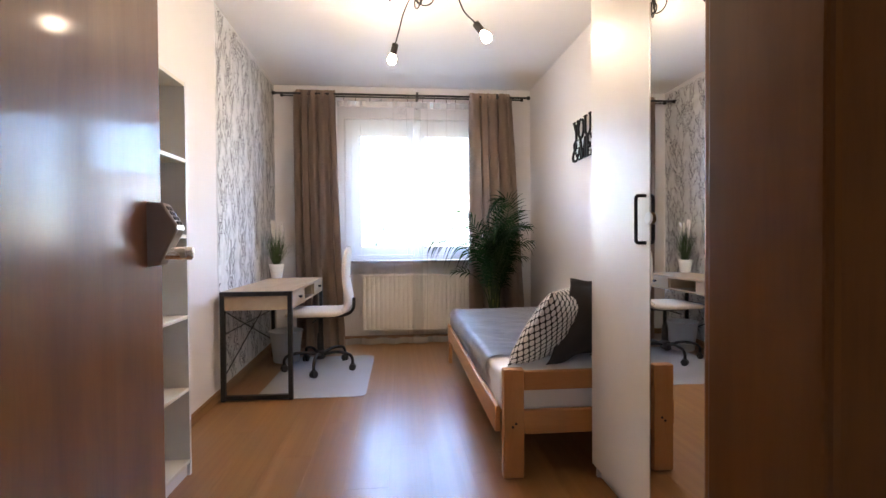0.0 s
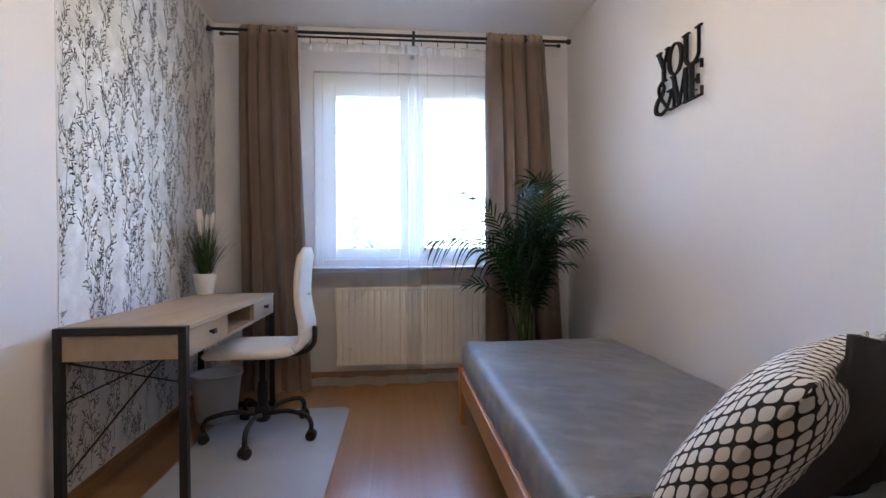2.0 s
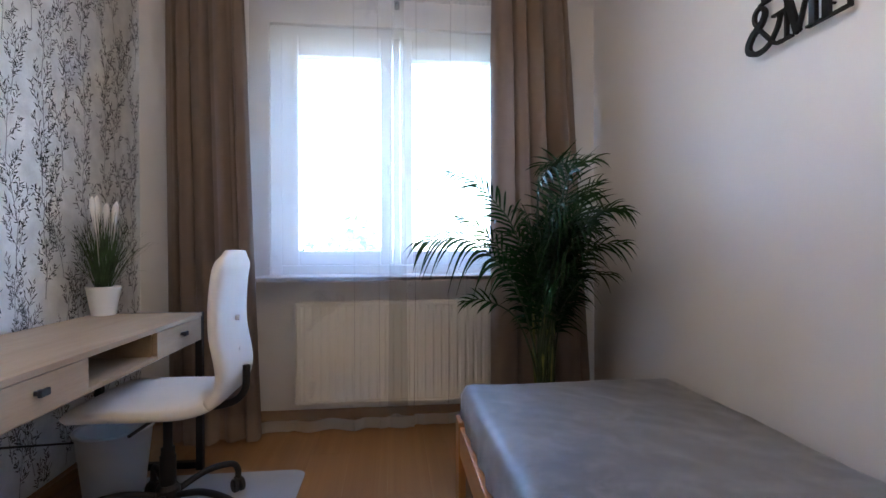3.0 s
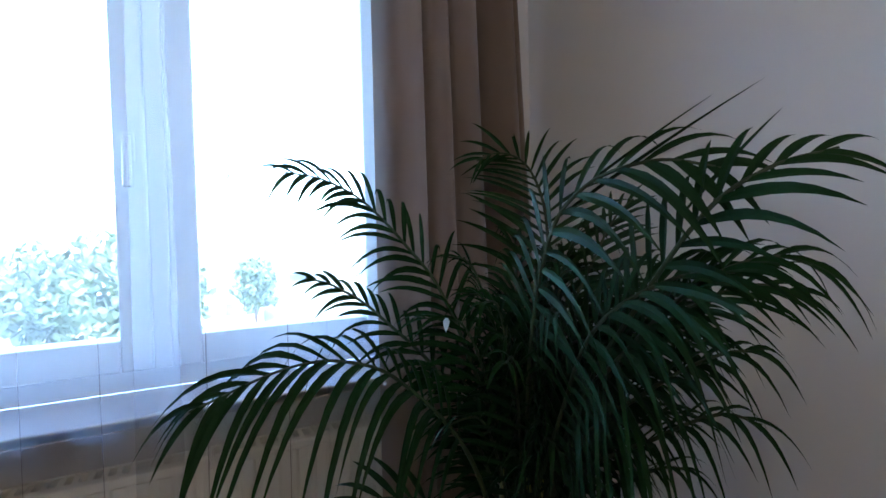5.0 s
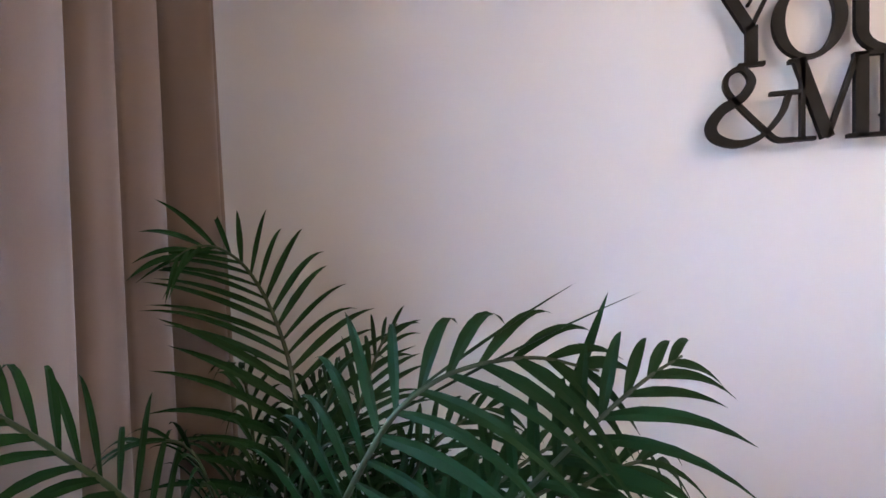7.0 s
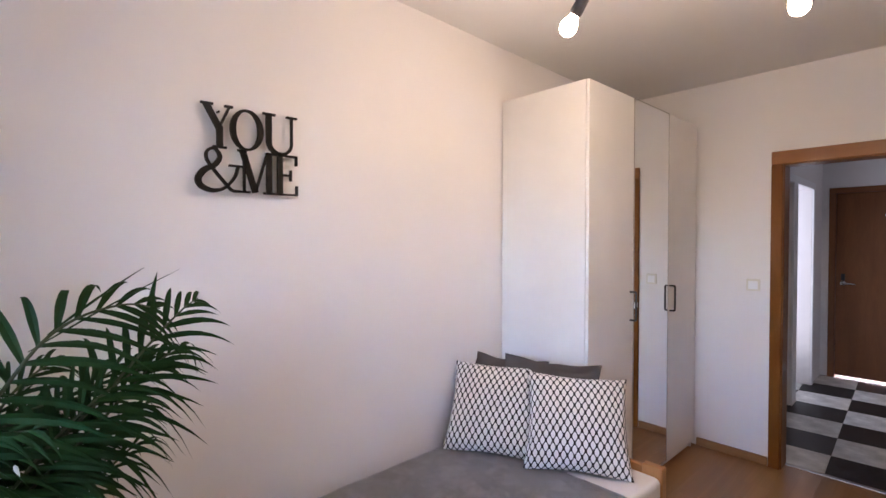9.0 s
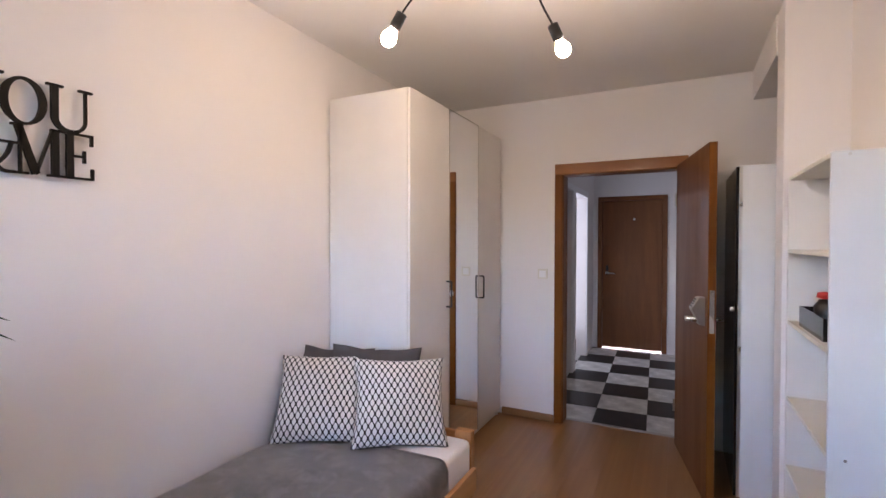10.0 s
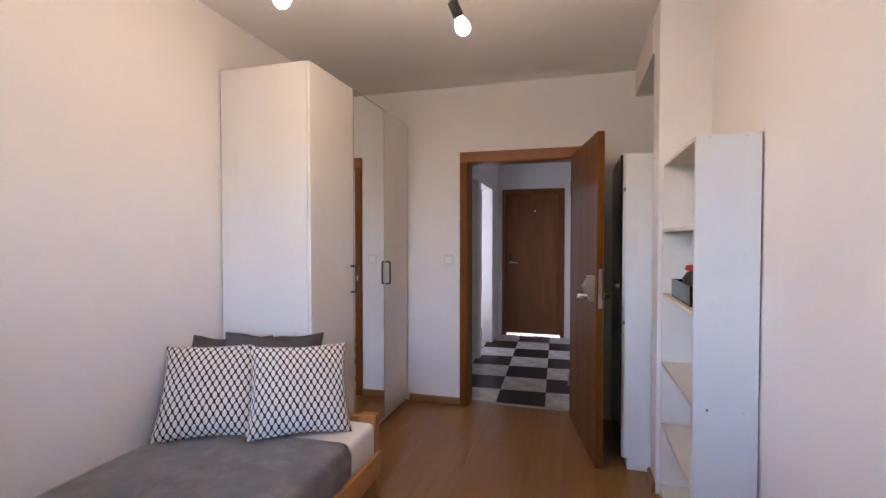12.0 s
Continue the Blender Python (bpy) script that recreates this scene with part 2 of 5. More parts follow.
def bulb_material():
    m, t, b = nodes_of("lit_bulb")
    b.inputs["Base Color"].default_value = (1, 0.9, 0.75, 1)
    b.inputs["Emission Color"].default_value = (1, 0.74, 0.46, 1)
    b.inputs["Emission Strength"].default_value = 14.0 * BULB_WATTS
    return m


def lattice_cloth():
    """White cotton with a black printed net of pointed ovals."""
    m, t, b = nodes_of("net_print_cotton")
    c = t.nodes.new("ShaderNodeTexCoord")
    s = t.nodes.new("ShaderNodeSeparateXYZ")
    t.links.new(c.outputs["UV"], s.inputs[0])
    x, z = s.outputs[0], s.outputs[1]
    wob = noise_tex(t, c.outputs["Object"], 60, 2)
    w = math_node(t, "MULTIPLY", math_node(t, "SUBTRACT", wob, 0.5), 0.16)
    px = math_node(t, "MULTIPLY", x, 2 * math.pi / 0.032)
    pz = math_node(t, "MULTIPLY", z, 2 * math.pi / 0.056)
    f = math_node(t, "ADD", math_node(t, "COSINE", px), math_node(t, "COSINE", pz))
    f = math_node(t, "ABSOLUTE", math_node(t, "ADD", f, w))
    line = ramp(t, f, 0.59, 0.43)
    col = mixed(t, line, (0.72, 0.69, 0.65), (0.02, 0.019, 0.019))
    t.links.new(col, b.inputs["Base Color"])
    b.inputs["Roughness"].default_value = 0.9
    bump(t, b, noise_tex(t, c.outputs["Object"], 700, 2), 0.4, 0.0008)
    return m


def plush():
    """Grey fleece blanket with brushed patches."""
    m, t, b = nodes_of("grey_fleece")
    v = coords(t)
    n1, n2, n3 = noise_tex(t, v, 2.2, 4, 0.6, 0.6), noise_tex(t, v, 9, 5, 0.65, 0.35), noise_tex(t, v, 600, 2)
    c = mixed(t, ramp(t, n1, 0.35, 0.65), (0.18, 0.174, 0.176), (0.285, 0.277, 0.279))
    c = mixed(t, math_node(t, "MULTIPLY", ramp(t, n2, 0.47, 0.66), 0.75), c, (0.44, 0.43, 0.432))
    t.links.new(c, b.inputs["Base Color"])
    b.inputs["Roughness"].default_value = 0.42
    b.inputs["IOR"].default_value = 1.9
    b.inputs["Specular IOR Level"].default_value = 1.0
    b.inputs["Sheen Weight"].default_value = 1.0
    b.inputs["Sheen Roughness"].default_value = 0.35
    bump(t, b, math_node(t, "ADD", math_node(t, "MULTIPLY", n2, 2), n3), 0.35, 0.003)
    return m


LEAF = leaf_material()
CURTAIN_CLOTH = cloth_through("beige_curtain_cloth", (0.33, 0.248, 0.198), 0.07, 0.0)
VOILE = cloth_through("white_voile", (0.95, 0.955, 0.965), 0.75, 0.74)
VOILE_HEM = cloth_through("white_voile_hem", (0.95, 0.955, 0.965), 0.60, 0.55)
GLASS = glass_material()
MIRROR = mirror_material()
BULB = bulb_material()
NET = lattice_cloth()
FLEECE = plush()


# ---- building helpers ----
def root_of(ob):
    while ob.parent:
        ob = ob.parent
    return ob


def thing(name, place, label, category, group="", kind=""):
    ob = new(name)
    ob.location = place
    ob.empty_display_size = 0.05
    return tagged(ob, label, category, group, kind)


def part(name, bm, material, parent=None, label="", smooth=False):
    """Links a bmesh, drawn in the place's own metres, as one mesh under a thing or part."""
    mesh = bpy.data.meshes.new(name)
    if parent is not None:
        bmesh.ops.translate(bm, vec=-Vector(root_of(parent).location), verts=bm.verts)
    bm.to_mesh(mesh)
    bm.free()
    mesh.materials.append(material)
    if smooth:
        mesh.polygons.foreach_set("use_smooth", [True] * len(mesh.polygons))
    ob = new(name, mesh)
    if parent is not None:
        ob.parent = parent
    if label:
        ob["label"] = label
    return ob


def setting(name, bm, material, label, category, smooth=False):
    return tagged(part(name, bm, material, None, "", smooth), label, category, "", "structure")


def box(x0, y0, z0, x1, y1, z1, bevel=0.0, seg=2, bm=None):
    bm = bm or bmesh.new()
    vs = bmesh.ops.create_cube(bm, size=1.0)["verts"]
    for v in vs:
        v.co = Vector(((x0 + x1) / 2 + v.co.x * (x1 - x0), (y0 + y1) / 2 + v.co.y * (y1 - y0), (z0 + z1) / 2 + v.co.z * (z1 - z0)))
    if bevel:
        es = list({e for v in vs for e in v.link_edges})
        bmesh.ops.bevel(bm, geom=es, offset=bevel, segments=seg, profile=0.5, affect="EDGES")
    return bm


def prism(outline, z0, z1, bm=None):
    bm = bm or bmesh.new()
    lo = [bm.verts.new((x, y, z0)) for x, y in outline]
    hi = [bm.verts.new((x, y, z1)) for x, y in outline]
    n = len(outline)
    for i in range(n):
        bm.faces.new((lo[i], lo[(i + 1) % n], hi[(i + 1) % n], hi[i]))
    bm.faces.new(lo[::-1])
    bm.faces.new(hi)
    bmesh.ops.recalc_face_normals(bm, faces=bm.faces)
    return bm


def rings(bm, loops, closed=True, caps=True):
    """Skins a row of loops of equal length."""
    vs = [[bm.verts.new(p) for p in loop] for loop in loops]
    n = len(vs[0])
    for a, b in zip(vs, vs[1:]):
        for i in range(n if closed else n - 1):
            j = (i + 1) % n
            bm.faces.new((a[i], a[j], b[j], b[i]))
    if caps and closed:
        bm.faces.new(vs[0][::-1])
        bm.faces.new(vs[-1])
    bmesh.ops.recalc_face_normals(bm, faces=bm.faces)
    return bm


def tube(points, radius, seg=10, bm=None):
    """A round bar along points; radius a number or one per point."""
    bm = bm or bmesh.new()
    pts = [Vector(p) for p in points]
    rad = radius if isinstance(radius, (list, tuple)) else [radius] * len(pts)
    loops, up = [], None
    for i, p in enumerate(pts):
        d = (pts[min(i + 1, len(pts) - 1)] - pts[max(i - 1, 0)]).normalized()
        if up is None:
            up = d.orthogonal().normalized()
        up = (up - d * up.dot(d)).normalized()
        side = d.cross(up)
        loops.append([p + (up * math.cos(a) + side * math.sin(a)) * rad[i] for a in (2 * math.pi * k / seg for k in range(seg))])
    return rings(bm, loops)


def turned(profile, centre, seg=32, bm=None, caps=True):
    """A body of rotation: rows of (radius, z) about an upright axis."""
    cx, cy = centre
    loops = [[(cx + r * math.cos(2 * math.pi * k / seg), cy + r * math.sin(2 * math.pi * k / seg), z) for k in range(seg)] for r, z in profile]
    return rings(bm or bmesh.new(), loops, True, caps)


def curve_points(ctrl, n):
    """A smooth line through control points."""
    p = [Vector(c) for c in ctrl]
    p = [p[0] * 2 - p[1], *p, p[-1] * 2 - p[-2]]
    out = []
    for i in range(1, len(p) - 2):
        for k in range(n):
            t = k / n
            a, b, c, d = p[i - 1:i + 3]
            out.append(0.5 * (2 * b + (c - a) * t + (2 * a - 5 * b + 4 * c - d) * t * t + (3 * b - a - 3 * c + d) * t ** 3))
    out.append(p[-2])
    return out


# ---- the room: plan in metres ----
X_R, Y_W, Y_D, H = 2.795, 5.15, 0.53, 2.74
ML, MR, MT, MB = 0.765, 2.295, 2.40, 0.878   # window opening
DL, DR, DT = 0.86, 1.682, 2.025              # doorway
HALL_END, HALL_L, HALL_R = -2.47, 1.93, 0.45


def left_x(y):
    return 0.10 - 0.0376 * (y - 3.3)


# window wall, four pieces round the opening
bm = box(-0.25, Y_W, 0, ML, Y_W + 0.35, H)
box(MR, Y_W, 0, X_R + 0.25, Y_W + 0.35, H, bm=bm)
box(ML, Y_W, 0, MR, Y_W + 0.35, MB - 0.03, bm=bm)
box(ML, Y_W, MT, MR, Y_W + 0.35, H, bm=bm)
setting("wall_window", bm, WHITE_WALL, "white plastered wall around the window", "wall")
setting("wall_bed", box(X_R, -0.05 + Y_D, 0, X_R + 0.2, Y_W, H), WHITE_WALL, "plain white plastered wall beside the bed", "wall")
bm = prism([(0.137, 1.57), (0.137, 2.31), (left_x(Y_W), Y_W), (-0.25, Y_W), (-0.25, 1.57)], 0, H)
setting("wall_desk", bm, WHITE_WALL, "white plastered wall behind the desk", "wall")
setting("wall_pillar", box(-0.25, 1.385, 0, 0.392, 1.57, H, 0.004), WHITE_WALL, "white plastered pillar beside the niche", "wall")
setting("wall_niche_header", box(-0.05, Y_D, 2.465, 0.40, 1.385, H), WHITE_WALL, "white boxed header over the niche", "wall")
setting("wall_niche", box(-0.25, Y_D, 0, -0.05, 1.385, H), WHITE_WALL, "white back wall of the niche", "wall")
bm = box(-0.25, Y_D - 0.12, 0, DL - 0.03, Y_D, H)
box(DR + 0.03, Y_D - 0.12, 0, X_R + 0.2, Y_D, H, bm=bm)
box(DL - 0.03, Y_D - 0.12, DT + 0.03, DR + 0.03, Y_D, H, bm=bm)
setting("wall_door", bm, WHITE_WALL, "white plastered wall around the doorway", "wall")
def ceil_z(y):
    return 2.662 + (y - Y_D) * 0.0187


bm = box(-0.25, Y_D - 0.12, 2.7, X_R + 0.2, Y_W + 0.35, 3.0)
for v in bm.verts:
    if v.co.z < 2.8:
        v.co.z = ceil_z(v.co.y)
setting("ceiling", bm, CEIL_PAINT, "smooth white painted ceiling", "ceiling")

# wallpaper with its printed twigs
WP0 = 3.385


def sprig(stems, leaves, y, z, ang, length, width, rng, lim, depth):
    """A printed bush: a pale stem that forks upwards, with dark slanting leaf dashes at the ends."""
    steps = 6
    py, pz = y, z
    for i in range(steps):
        ang = ang * 0.9 + rng.uniform(-0.12, 0.12)
        ny, nz = py + math.sin(ang) * length / steps, pz + math.cos(ang) * length / steps
        stroke(stems, py, pz, ny, nz, width * (1 - i / steps * 0.6), lim)
        if depth and i > 0:
            turn = (1 if i % 2 else -1) * rng.uniform(0.45, 0.85)
            sprig(stems, leaves, ny, nz, ang + turn, length * rng.uniform(0.36, 0.52), width * 0.5, rng, lim, depth - 1)
        if not depth or i > 3:
            for sgn in (-1, 1):
                for _ in range(rng.choice((1, 2, 2))):
                    a, l = ang + sgn * rng.uniform(0.25, 1.0), rng.uniform(0.016, 0.034)
                    oy, oz = ny + rng.gauss(0, 0.006), nz + rng.gauss(0, 0.006)
                    stroke(leaves, oy, oz, oy + math.sin(a) * l, oz + math.cos(a) * l, rng.uniform(0.0036, 0.0062), lim, True)
        py, pz = ny, nz


def stroke(bm, y0, z0, y1, z1, w, lim, leafy=False):
    lo, hi = lim
    if not (lo < min(y0, y1) and max(y0, y1) < hi and 0.07 < min(z0, z1) and max(z0, z1) < ceil_z(WP0) - 0.012):
        return
    d = Vector((y1 - y0, z1 - z0))
    if d.length < 1e-5:
        return
    n = Vector((-d.y, d.x)).normalized() * w / 2
    my, mz = (y0 + y1) / 2, (z0 + z1) / 2
    if leafy:
        q = ((y0, z0), (my + n.x, mz + n.y), (y1, z1), (my - n.x, mz - n.y))
    else:
        q = ((y0 + n.x, z0 + n.y), (y1 + n.x * 0.8, z1 + n.y * 0.8), (y1 - n.x * 0.8, z1 - n.y * 0.8), (y0 - n.x, z0 - n.y))
    bm.faces.new([bm.verts.new((left_x(yy) + 0.0035, yy, zz)) for yy, zz in q])


bm = prism([(left_x(WP0) + 0.0025, WP0), (left_x(Y_W) + 0.0025, Y_W - 0.001), (left_x(Y_W) - 0.01, Y_W - 0.001), (left_x(WP0) - 0.01, WP0)], 0.06, ceil_z(WP0) - 0.002)
paper = setting("wallpaper", bm, PAPER, "white wallpaper printed with dark grey bare twigs", "wallpaper")
rng = random.Random(5)
stems, leaves = bmesh.new(), bmesh.new()
for ky in range(12):
    for kz in range(13):
        yy, zz = WP0 + 0.03 + ky * 0.150 + rng.uniform(-0.04, 0.04), kz * 0.225 - 0.08 + rng.uniform(-0.03, 0.03) + (ky % 2) * 0.11
        sprig(stems, leaves, yy, zz, rng.uniform(-0.2, 0.2), rng.uniform(0.21, 0.26), 0.0062, rng, (WP0 + 0.004, Y_W - 0.005), 1)
part("printed_stems", stems, STEM_INK, paper, "pale grey printed stems")
part("printed_leaves", leaves, TWIG_INK, paper, "dark grey printed leaves")

# skirting boards
def skirting(name, x0, y0, x1, y1, z=0.062):
    m = SKIRT if abs(y1 - y0) > abs(x1 - x0) else SKIRT_X
    bm = box(x0, y0, 0.003, x1, y1, z, 0.006, 2)
    setting(name, bm, m, "oak-coloured laminate skirting board", "skirting board")


bm = prism([(left_x(2.31), 2.31), (left_x(Y_W - 0.02), Y_W - 0.02), (left_x(Y_W - 0.02) + 0.018, Y_W - 0.02), (left_x(2.31) + 0.018, 2.31)], 0.003, 0.052)
prism([(left_x(2.31), 2.31), (left_x(Y_W - 0.02), Y_W - 0.02), (left_x(Y_W - 0.02) + 0.009, Y_W - 0.02), (left_x(2.31) + 0.009, 2.31)], 0.052, 0.064, bm)
setting("baseboard_desk_wall", bm, SKIRT, "oak-coloured laminate skirting board", "skirting board")
skirting("baseboard_door_wall", DR + 0.075, Y_D, 2.205, Y_D + 0.017)
skirting("baseboard_pillar", 0.392, 1.385, 0.409, 1.575)
skirting("baseboard_window_wall", 0.06, Y_W - 0.017, X_R, Y_W)
skirting("baseboard_bed_wall", X_R - 0.017, 2.1, X_R, Y_W - 0.02)

# floor: one bed of joints with planks of its own laid on it
floor = setting("floor", box(-0.25, Y_D - 0.12, -0.15, X_R + 0.1, Y_W + 0.05, -0.004), JOINT, "warm oak laminate floor with a satin sheen", "floor")


# window
win = thing("window_1", ((ML + MR) / 2, Y_W + 0.1, MB), "white plastic double casement window, closed, bright daylight behind", "window", kind="structure")
FY0, FY1 = Y_W + 0.035, Y_W + 0.105
GX0, GX1, GX2, GX3, GZ0, GZ1 = 0.935, 1.43, 1.625, 2.12, 1.022, 2.215
fr = box(ML, FY0, MB, ML + 0.065, FY1, MT, 0.004)
box(MR - 0.065, FY0, MB, MR, FY1, MT, 0.004, bm=fr)
box(ML + 0.065, FY0, MB, MR - 0.065, FY1, MB + 0.055, 0.004, bm=fr)
box(ML + 0.065, FY0, MT - 0.06, MR - 0.065, FY1, MT, 0.004, bm=fr)
box(1.505, FY0, MB + 0.055, 1.55, FY1, MT - 0.06, 0.004, bm=fr)
part("window_frame", fr, WHITE_PVC, win)
for a, b, c, d in ((ML + 0.067, 1.503, GX0, GX1), (1.552, MR - 0.067, GX2, GX3)):
    z0, z1 = MB + 0.057, MT - 0.062
    s = box(a, FY0 - 0.018, z0, c, FY1 - 0.01, z1, 0.006)
    box(d, FY0 - 0.018, z0, b, FY1 - 0.01, z1, 0.006, bm=s)
    box(c, FY0 - 0.018, z0, d, FY1 - 0.01, GZ0, 0.006, bm=s)
    box(c, FY0 - 0.018, GZ1, d, FY1 - 0.01, z1, 0.006, bm=s)
    sash = part("sash", s, WHITE_PVC, win)
    pane = part("pane", box(c - 0.005, Y_W + 0.058, GZ0 - 0.005, d + 0.005, Y_W + 0.062, GZ1 + 0.005), GLASS, sash)
    pane.visible_shadow = False
hb = box(1.452, FY0 - 0.03, 1.50, 1.482, FY0 - 0.018, 1.58, 0.004)
tube([(1.467, FY0 - 0.03, 1.55), (1.467, FY0 - 0.06, 1.55)], 0.009, 12, hb)
box(1.456, FY0 - 0.072, 1.43, 1.478, FY0 - 0.055, 1.565, 0.006, bm=hb)
part("window_handle", hb, WHITE_PVC, win)
sl = box(ML - 0.0, Y_W - 0.20, MB - 0.028, MR + 0.0, Y_W + 0.035, MB, 0.006, 3)
box(ML - 0.04, Y_W - 0.20, MB - 0.0279, MR + 0.04, Y_W - 0.001, MB - 0.0001, 0.006, 3, bm=sl)
part("window_sill", sl, SILL, win, "beige laminate window sill")

# room door: casing, leaf and lock
dr = thing("door_1", (DL, Y_D, 0), "reddish-brown veneered room door standing open, with keypad lock", "door", kind="structure")
cs = box(DR, Y_D - 0.14, 0, DR + 0.03, Y_D + 0.004, DT + 0.03, 0.003)
box(DL - 0.03, Y_D - 0.14, 0, DL, Y_D + 0.004, DT + 0.03, 0.003, bm=cs)
part("door_jamb", cs, VENEER, dr)
part("door_head", box(DL, Y_D - 0.14, DT, DR, Y_D + 0.004, DT + 0.03, 0.003), VENEER_X, dr)
for yy0, yy1 in ((Y_D + 0.001, Y_D + 0.022), (Y_D - 0.142, Y_D - 0.121)):
    wide = 0.145 if yy0 < Y_D else 0.072
    for x0, x1 in ((DR + 0.006, DR + wide), (DL - wide, DL - 0.006)):
        part("casing", box(x0, yy0, 0, x1, yy1, DT + 0.006, 0.006), VENEER, dr)
    part("casing", box(DL - wide, yy0, DT + 0.006, DR + wide, yy1, DT + 0.092, 0.006), VENEER_X, dr)
leaf_angle = math.atan2(1.384 - (Y_D + 0.03), 0.695 - DL)
LD = Vector((math.cos(leaf_angle), math.sin(leaf_angle), 0))
LN = Vector((LD.y, -LD.x, 0))
HINGE = Vector((DL + 0.004, Y_D + 0.025, 0))


def on_leaf(bm):
    """Turns what was drawn along x (the leaf's width), y (out of its face) and z onto the open leaf."""
    m = Matrix(((LD.x, LN.x, 0, HINGE.x), (LD.y, LN.y, 0, HINGE.y), (0, 0, 1, 0), (0, 0, 0, 1)))
    bmesh.ops.transform(bm, matrix=m, verts=bm.verts)
    bmesh.ops.recalc_face_normals(bm, faces=bm.faces)
    return bm


LW = 0.845
leaf = part("door_leaf", on_leaf(box(0, -0.042, 0.008, LW, 0, 2.045, 0.003)), SHADED_LEAF_VENEER, dr)
bm = bmesh.new()
LK = (LW - 0.095, 1.105)
out = [(0.0, 1.012), (0.026, 1.016), (0.038, 1.045), (0.068, 1.106), (0.067, 1.116), (0.034, 1.172), (0.0, 1.174)]
rings(bm, [[(x, c + (y - c) * q, d + (z - d) * q) for y, z in out] for x, q, c, d in ((LK[0] - 0.030, 0.94, 0.0, 1.09), (LK[0] - 0.027, 1.0, 0.0, 1.09), (LK[0] + 0.040, 1.0, 0.0, 1.09), (LK[0] + 0.043, 0.94, 0.0, 1.09))])
lock = part("keypad_lock", on_leaf(bm), BRASS_STEEL, leaf, "satin metal keypad lock")
bm = bmesh.new()
KU = Vector((0.033, 0, -0.056)).normalized()
for i in range(3):
    for j in range(4):
        c = Vector((0.0375, 0, 1.168)) + KU * (0.010 + 0.0145 * j)
        x = LK[0] - 0.012 + i * 0.017
        rings(bm, [[(x + a * 0.005, c.x + KU.x * b * 0.0045 + h, c.z + KU.z * b * 0.0045 + h) for a, b in ((-1, -1), (1, -1), (1, 1), (-1, 1))] for h in (-0.002, 0.0015)])
part("keypad", on_leaf(bm), BLACK_PLASTIC, leaf)
b2 = tube([(LK[0], 0.0, 1.045), (LK[0], 0.02, 1.045), (LK[0], 0.024, 1.045), (LK[0], 0.092, 1.045), (LK[0], 0.096, 1.045)], [0.022, 0.022, 0.015, 0.017, 0.013], 18)
part("door_handle", on_leaf(b2), STEEL, leaf, "steel turning knob", True)
b2 = tube([(LK[0], -0.042, 1.045), (LK[0], -0.09, 1.045)], 0.010, 12)
tube([(LK[0] + 0.012, -0.092, 1.045), (LK[0] - 0.06, -0.094, 1.045), (LK[0] - 0.12, -0.088, 1.045)], [0.011, 0.010, 0.008], 12, b2)
part("door_handle", on_leaf(b2), STEEL, leaf, "", True)
part("latch_plate", on_leaf(box(LW - 0.001, -0.033, 0.98, LW + 0.002, -0.009, 1.22)), STEEL, leaf)
hg = bmesh.new()
for z in (0.25, 1.75):
    tube([(0.0, 0.006, z), (0.0, 0.006, z + 0.09)], 0.007, 10, hg)
part("hinge", on_leaf(hg), STEEL, leaf)

# hall beyond the door
hb = box(-0.25, HALL_END - 0.15, 0, HALL_R, Y_D - 0.12, 2.62)
setting("wall_hall_kitchen_side", hb, WHITE_WALL, "white plastered hall wall", "wall")
hb = box(HALL_L, -0.30, 0, HALL_L + 0.12, Y_D - 0.12, 2.62)
box(HALL_L, -1.15, 0, HALL_L + 0.12, -1.0, 2.62, bm=hb)
box(HALL_L, HALL_END, 0, HALL_L + 0.12, -1.9, 2.62, bm=hb)
box(HALL_L, -1.0, 2.06, HALL_L + 0.12, -0.30, 2.62, bm=hb)
box(HALL_L, -1.9, 2.06, HALL_L + 0.12, -1.15, 2.62, bm=hb)
setting("wall_hall_rooms_side", hb, WHITE_WALL, "white plastered hall wall with two side doorways", "wall")
hb = box(HALL_R, HALL_END - 0.15, 2.11, HALL_L + 0.12, HALL_END, 2.62)
box(HALL_R, HALL_END - 0.15, 0, 0.985, HALL_END, 2.11, bm=hb)
box(1.865, HALL_END - 0.15, 0, HALL_L + 0.12, HALL_END, 2.11, bm=hb)
setting("wall_hall_end", hb, WHITE_WALL, "white hall end wall around the entrance door", "wall")
setting("ceiling_hall", box(-0.25, HALL_END - 0.5, 2.62, HALL_L + 0.5, Y_D - 0.12, 2.8), CEIL_PAINT, "white hall ceiling", "ceiling")
setting("wall_side_rooms", box(HALL_L + 0.4, HALL_END - 0.5, 0, HALL_L + 0.5, Y_D - 0.12, 2.62), WHITE_WALL, "white wall of the side rooms", "wall")
setting("wall_stairwell", box(0.2, HALL_END - 0.55, -0.1, HALL_L + 0.5, HALL_END - 0.45, 2.62), WHITE_WALL, "pale stairwell wall behind the entrance door", "wall")
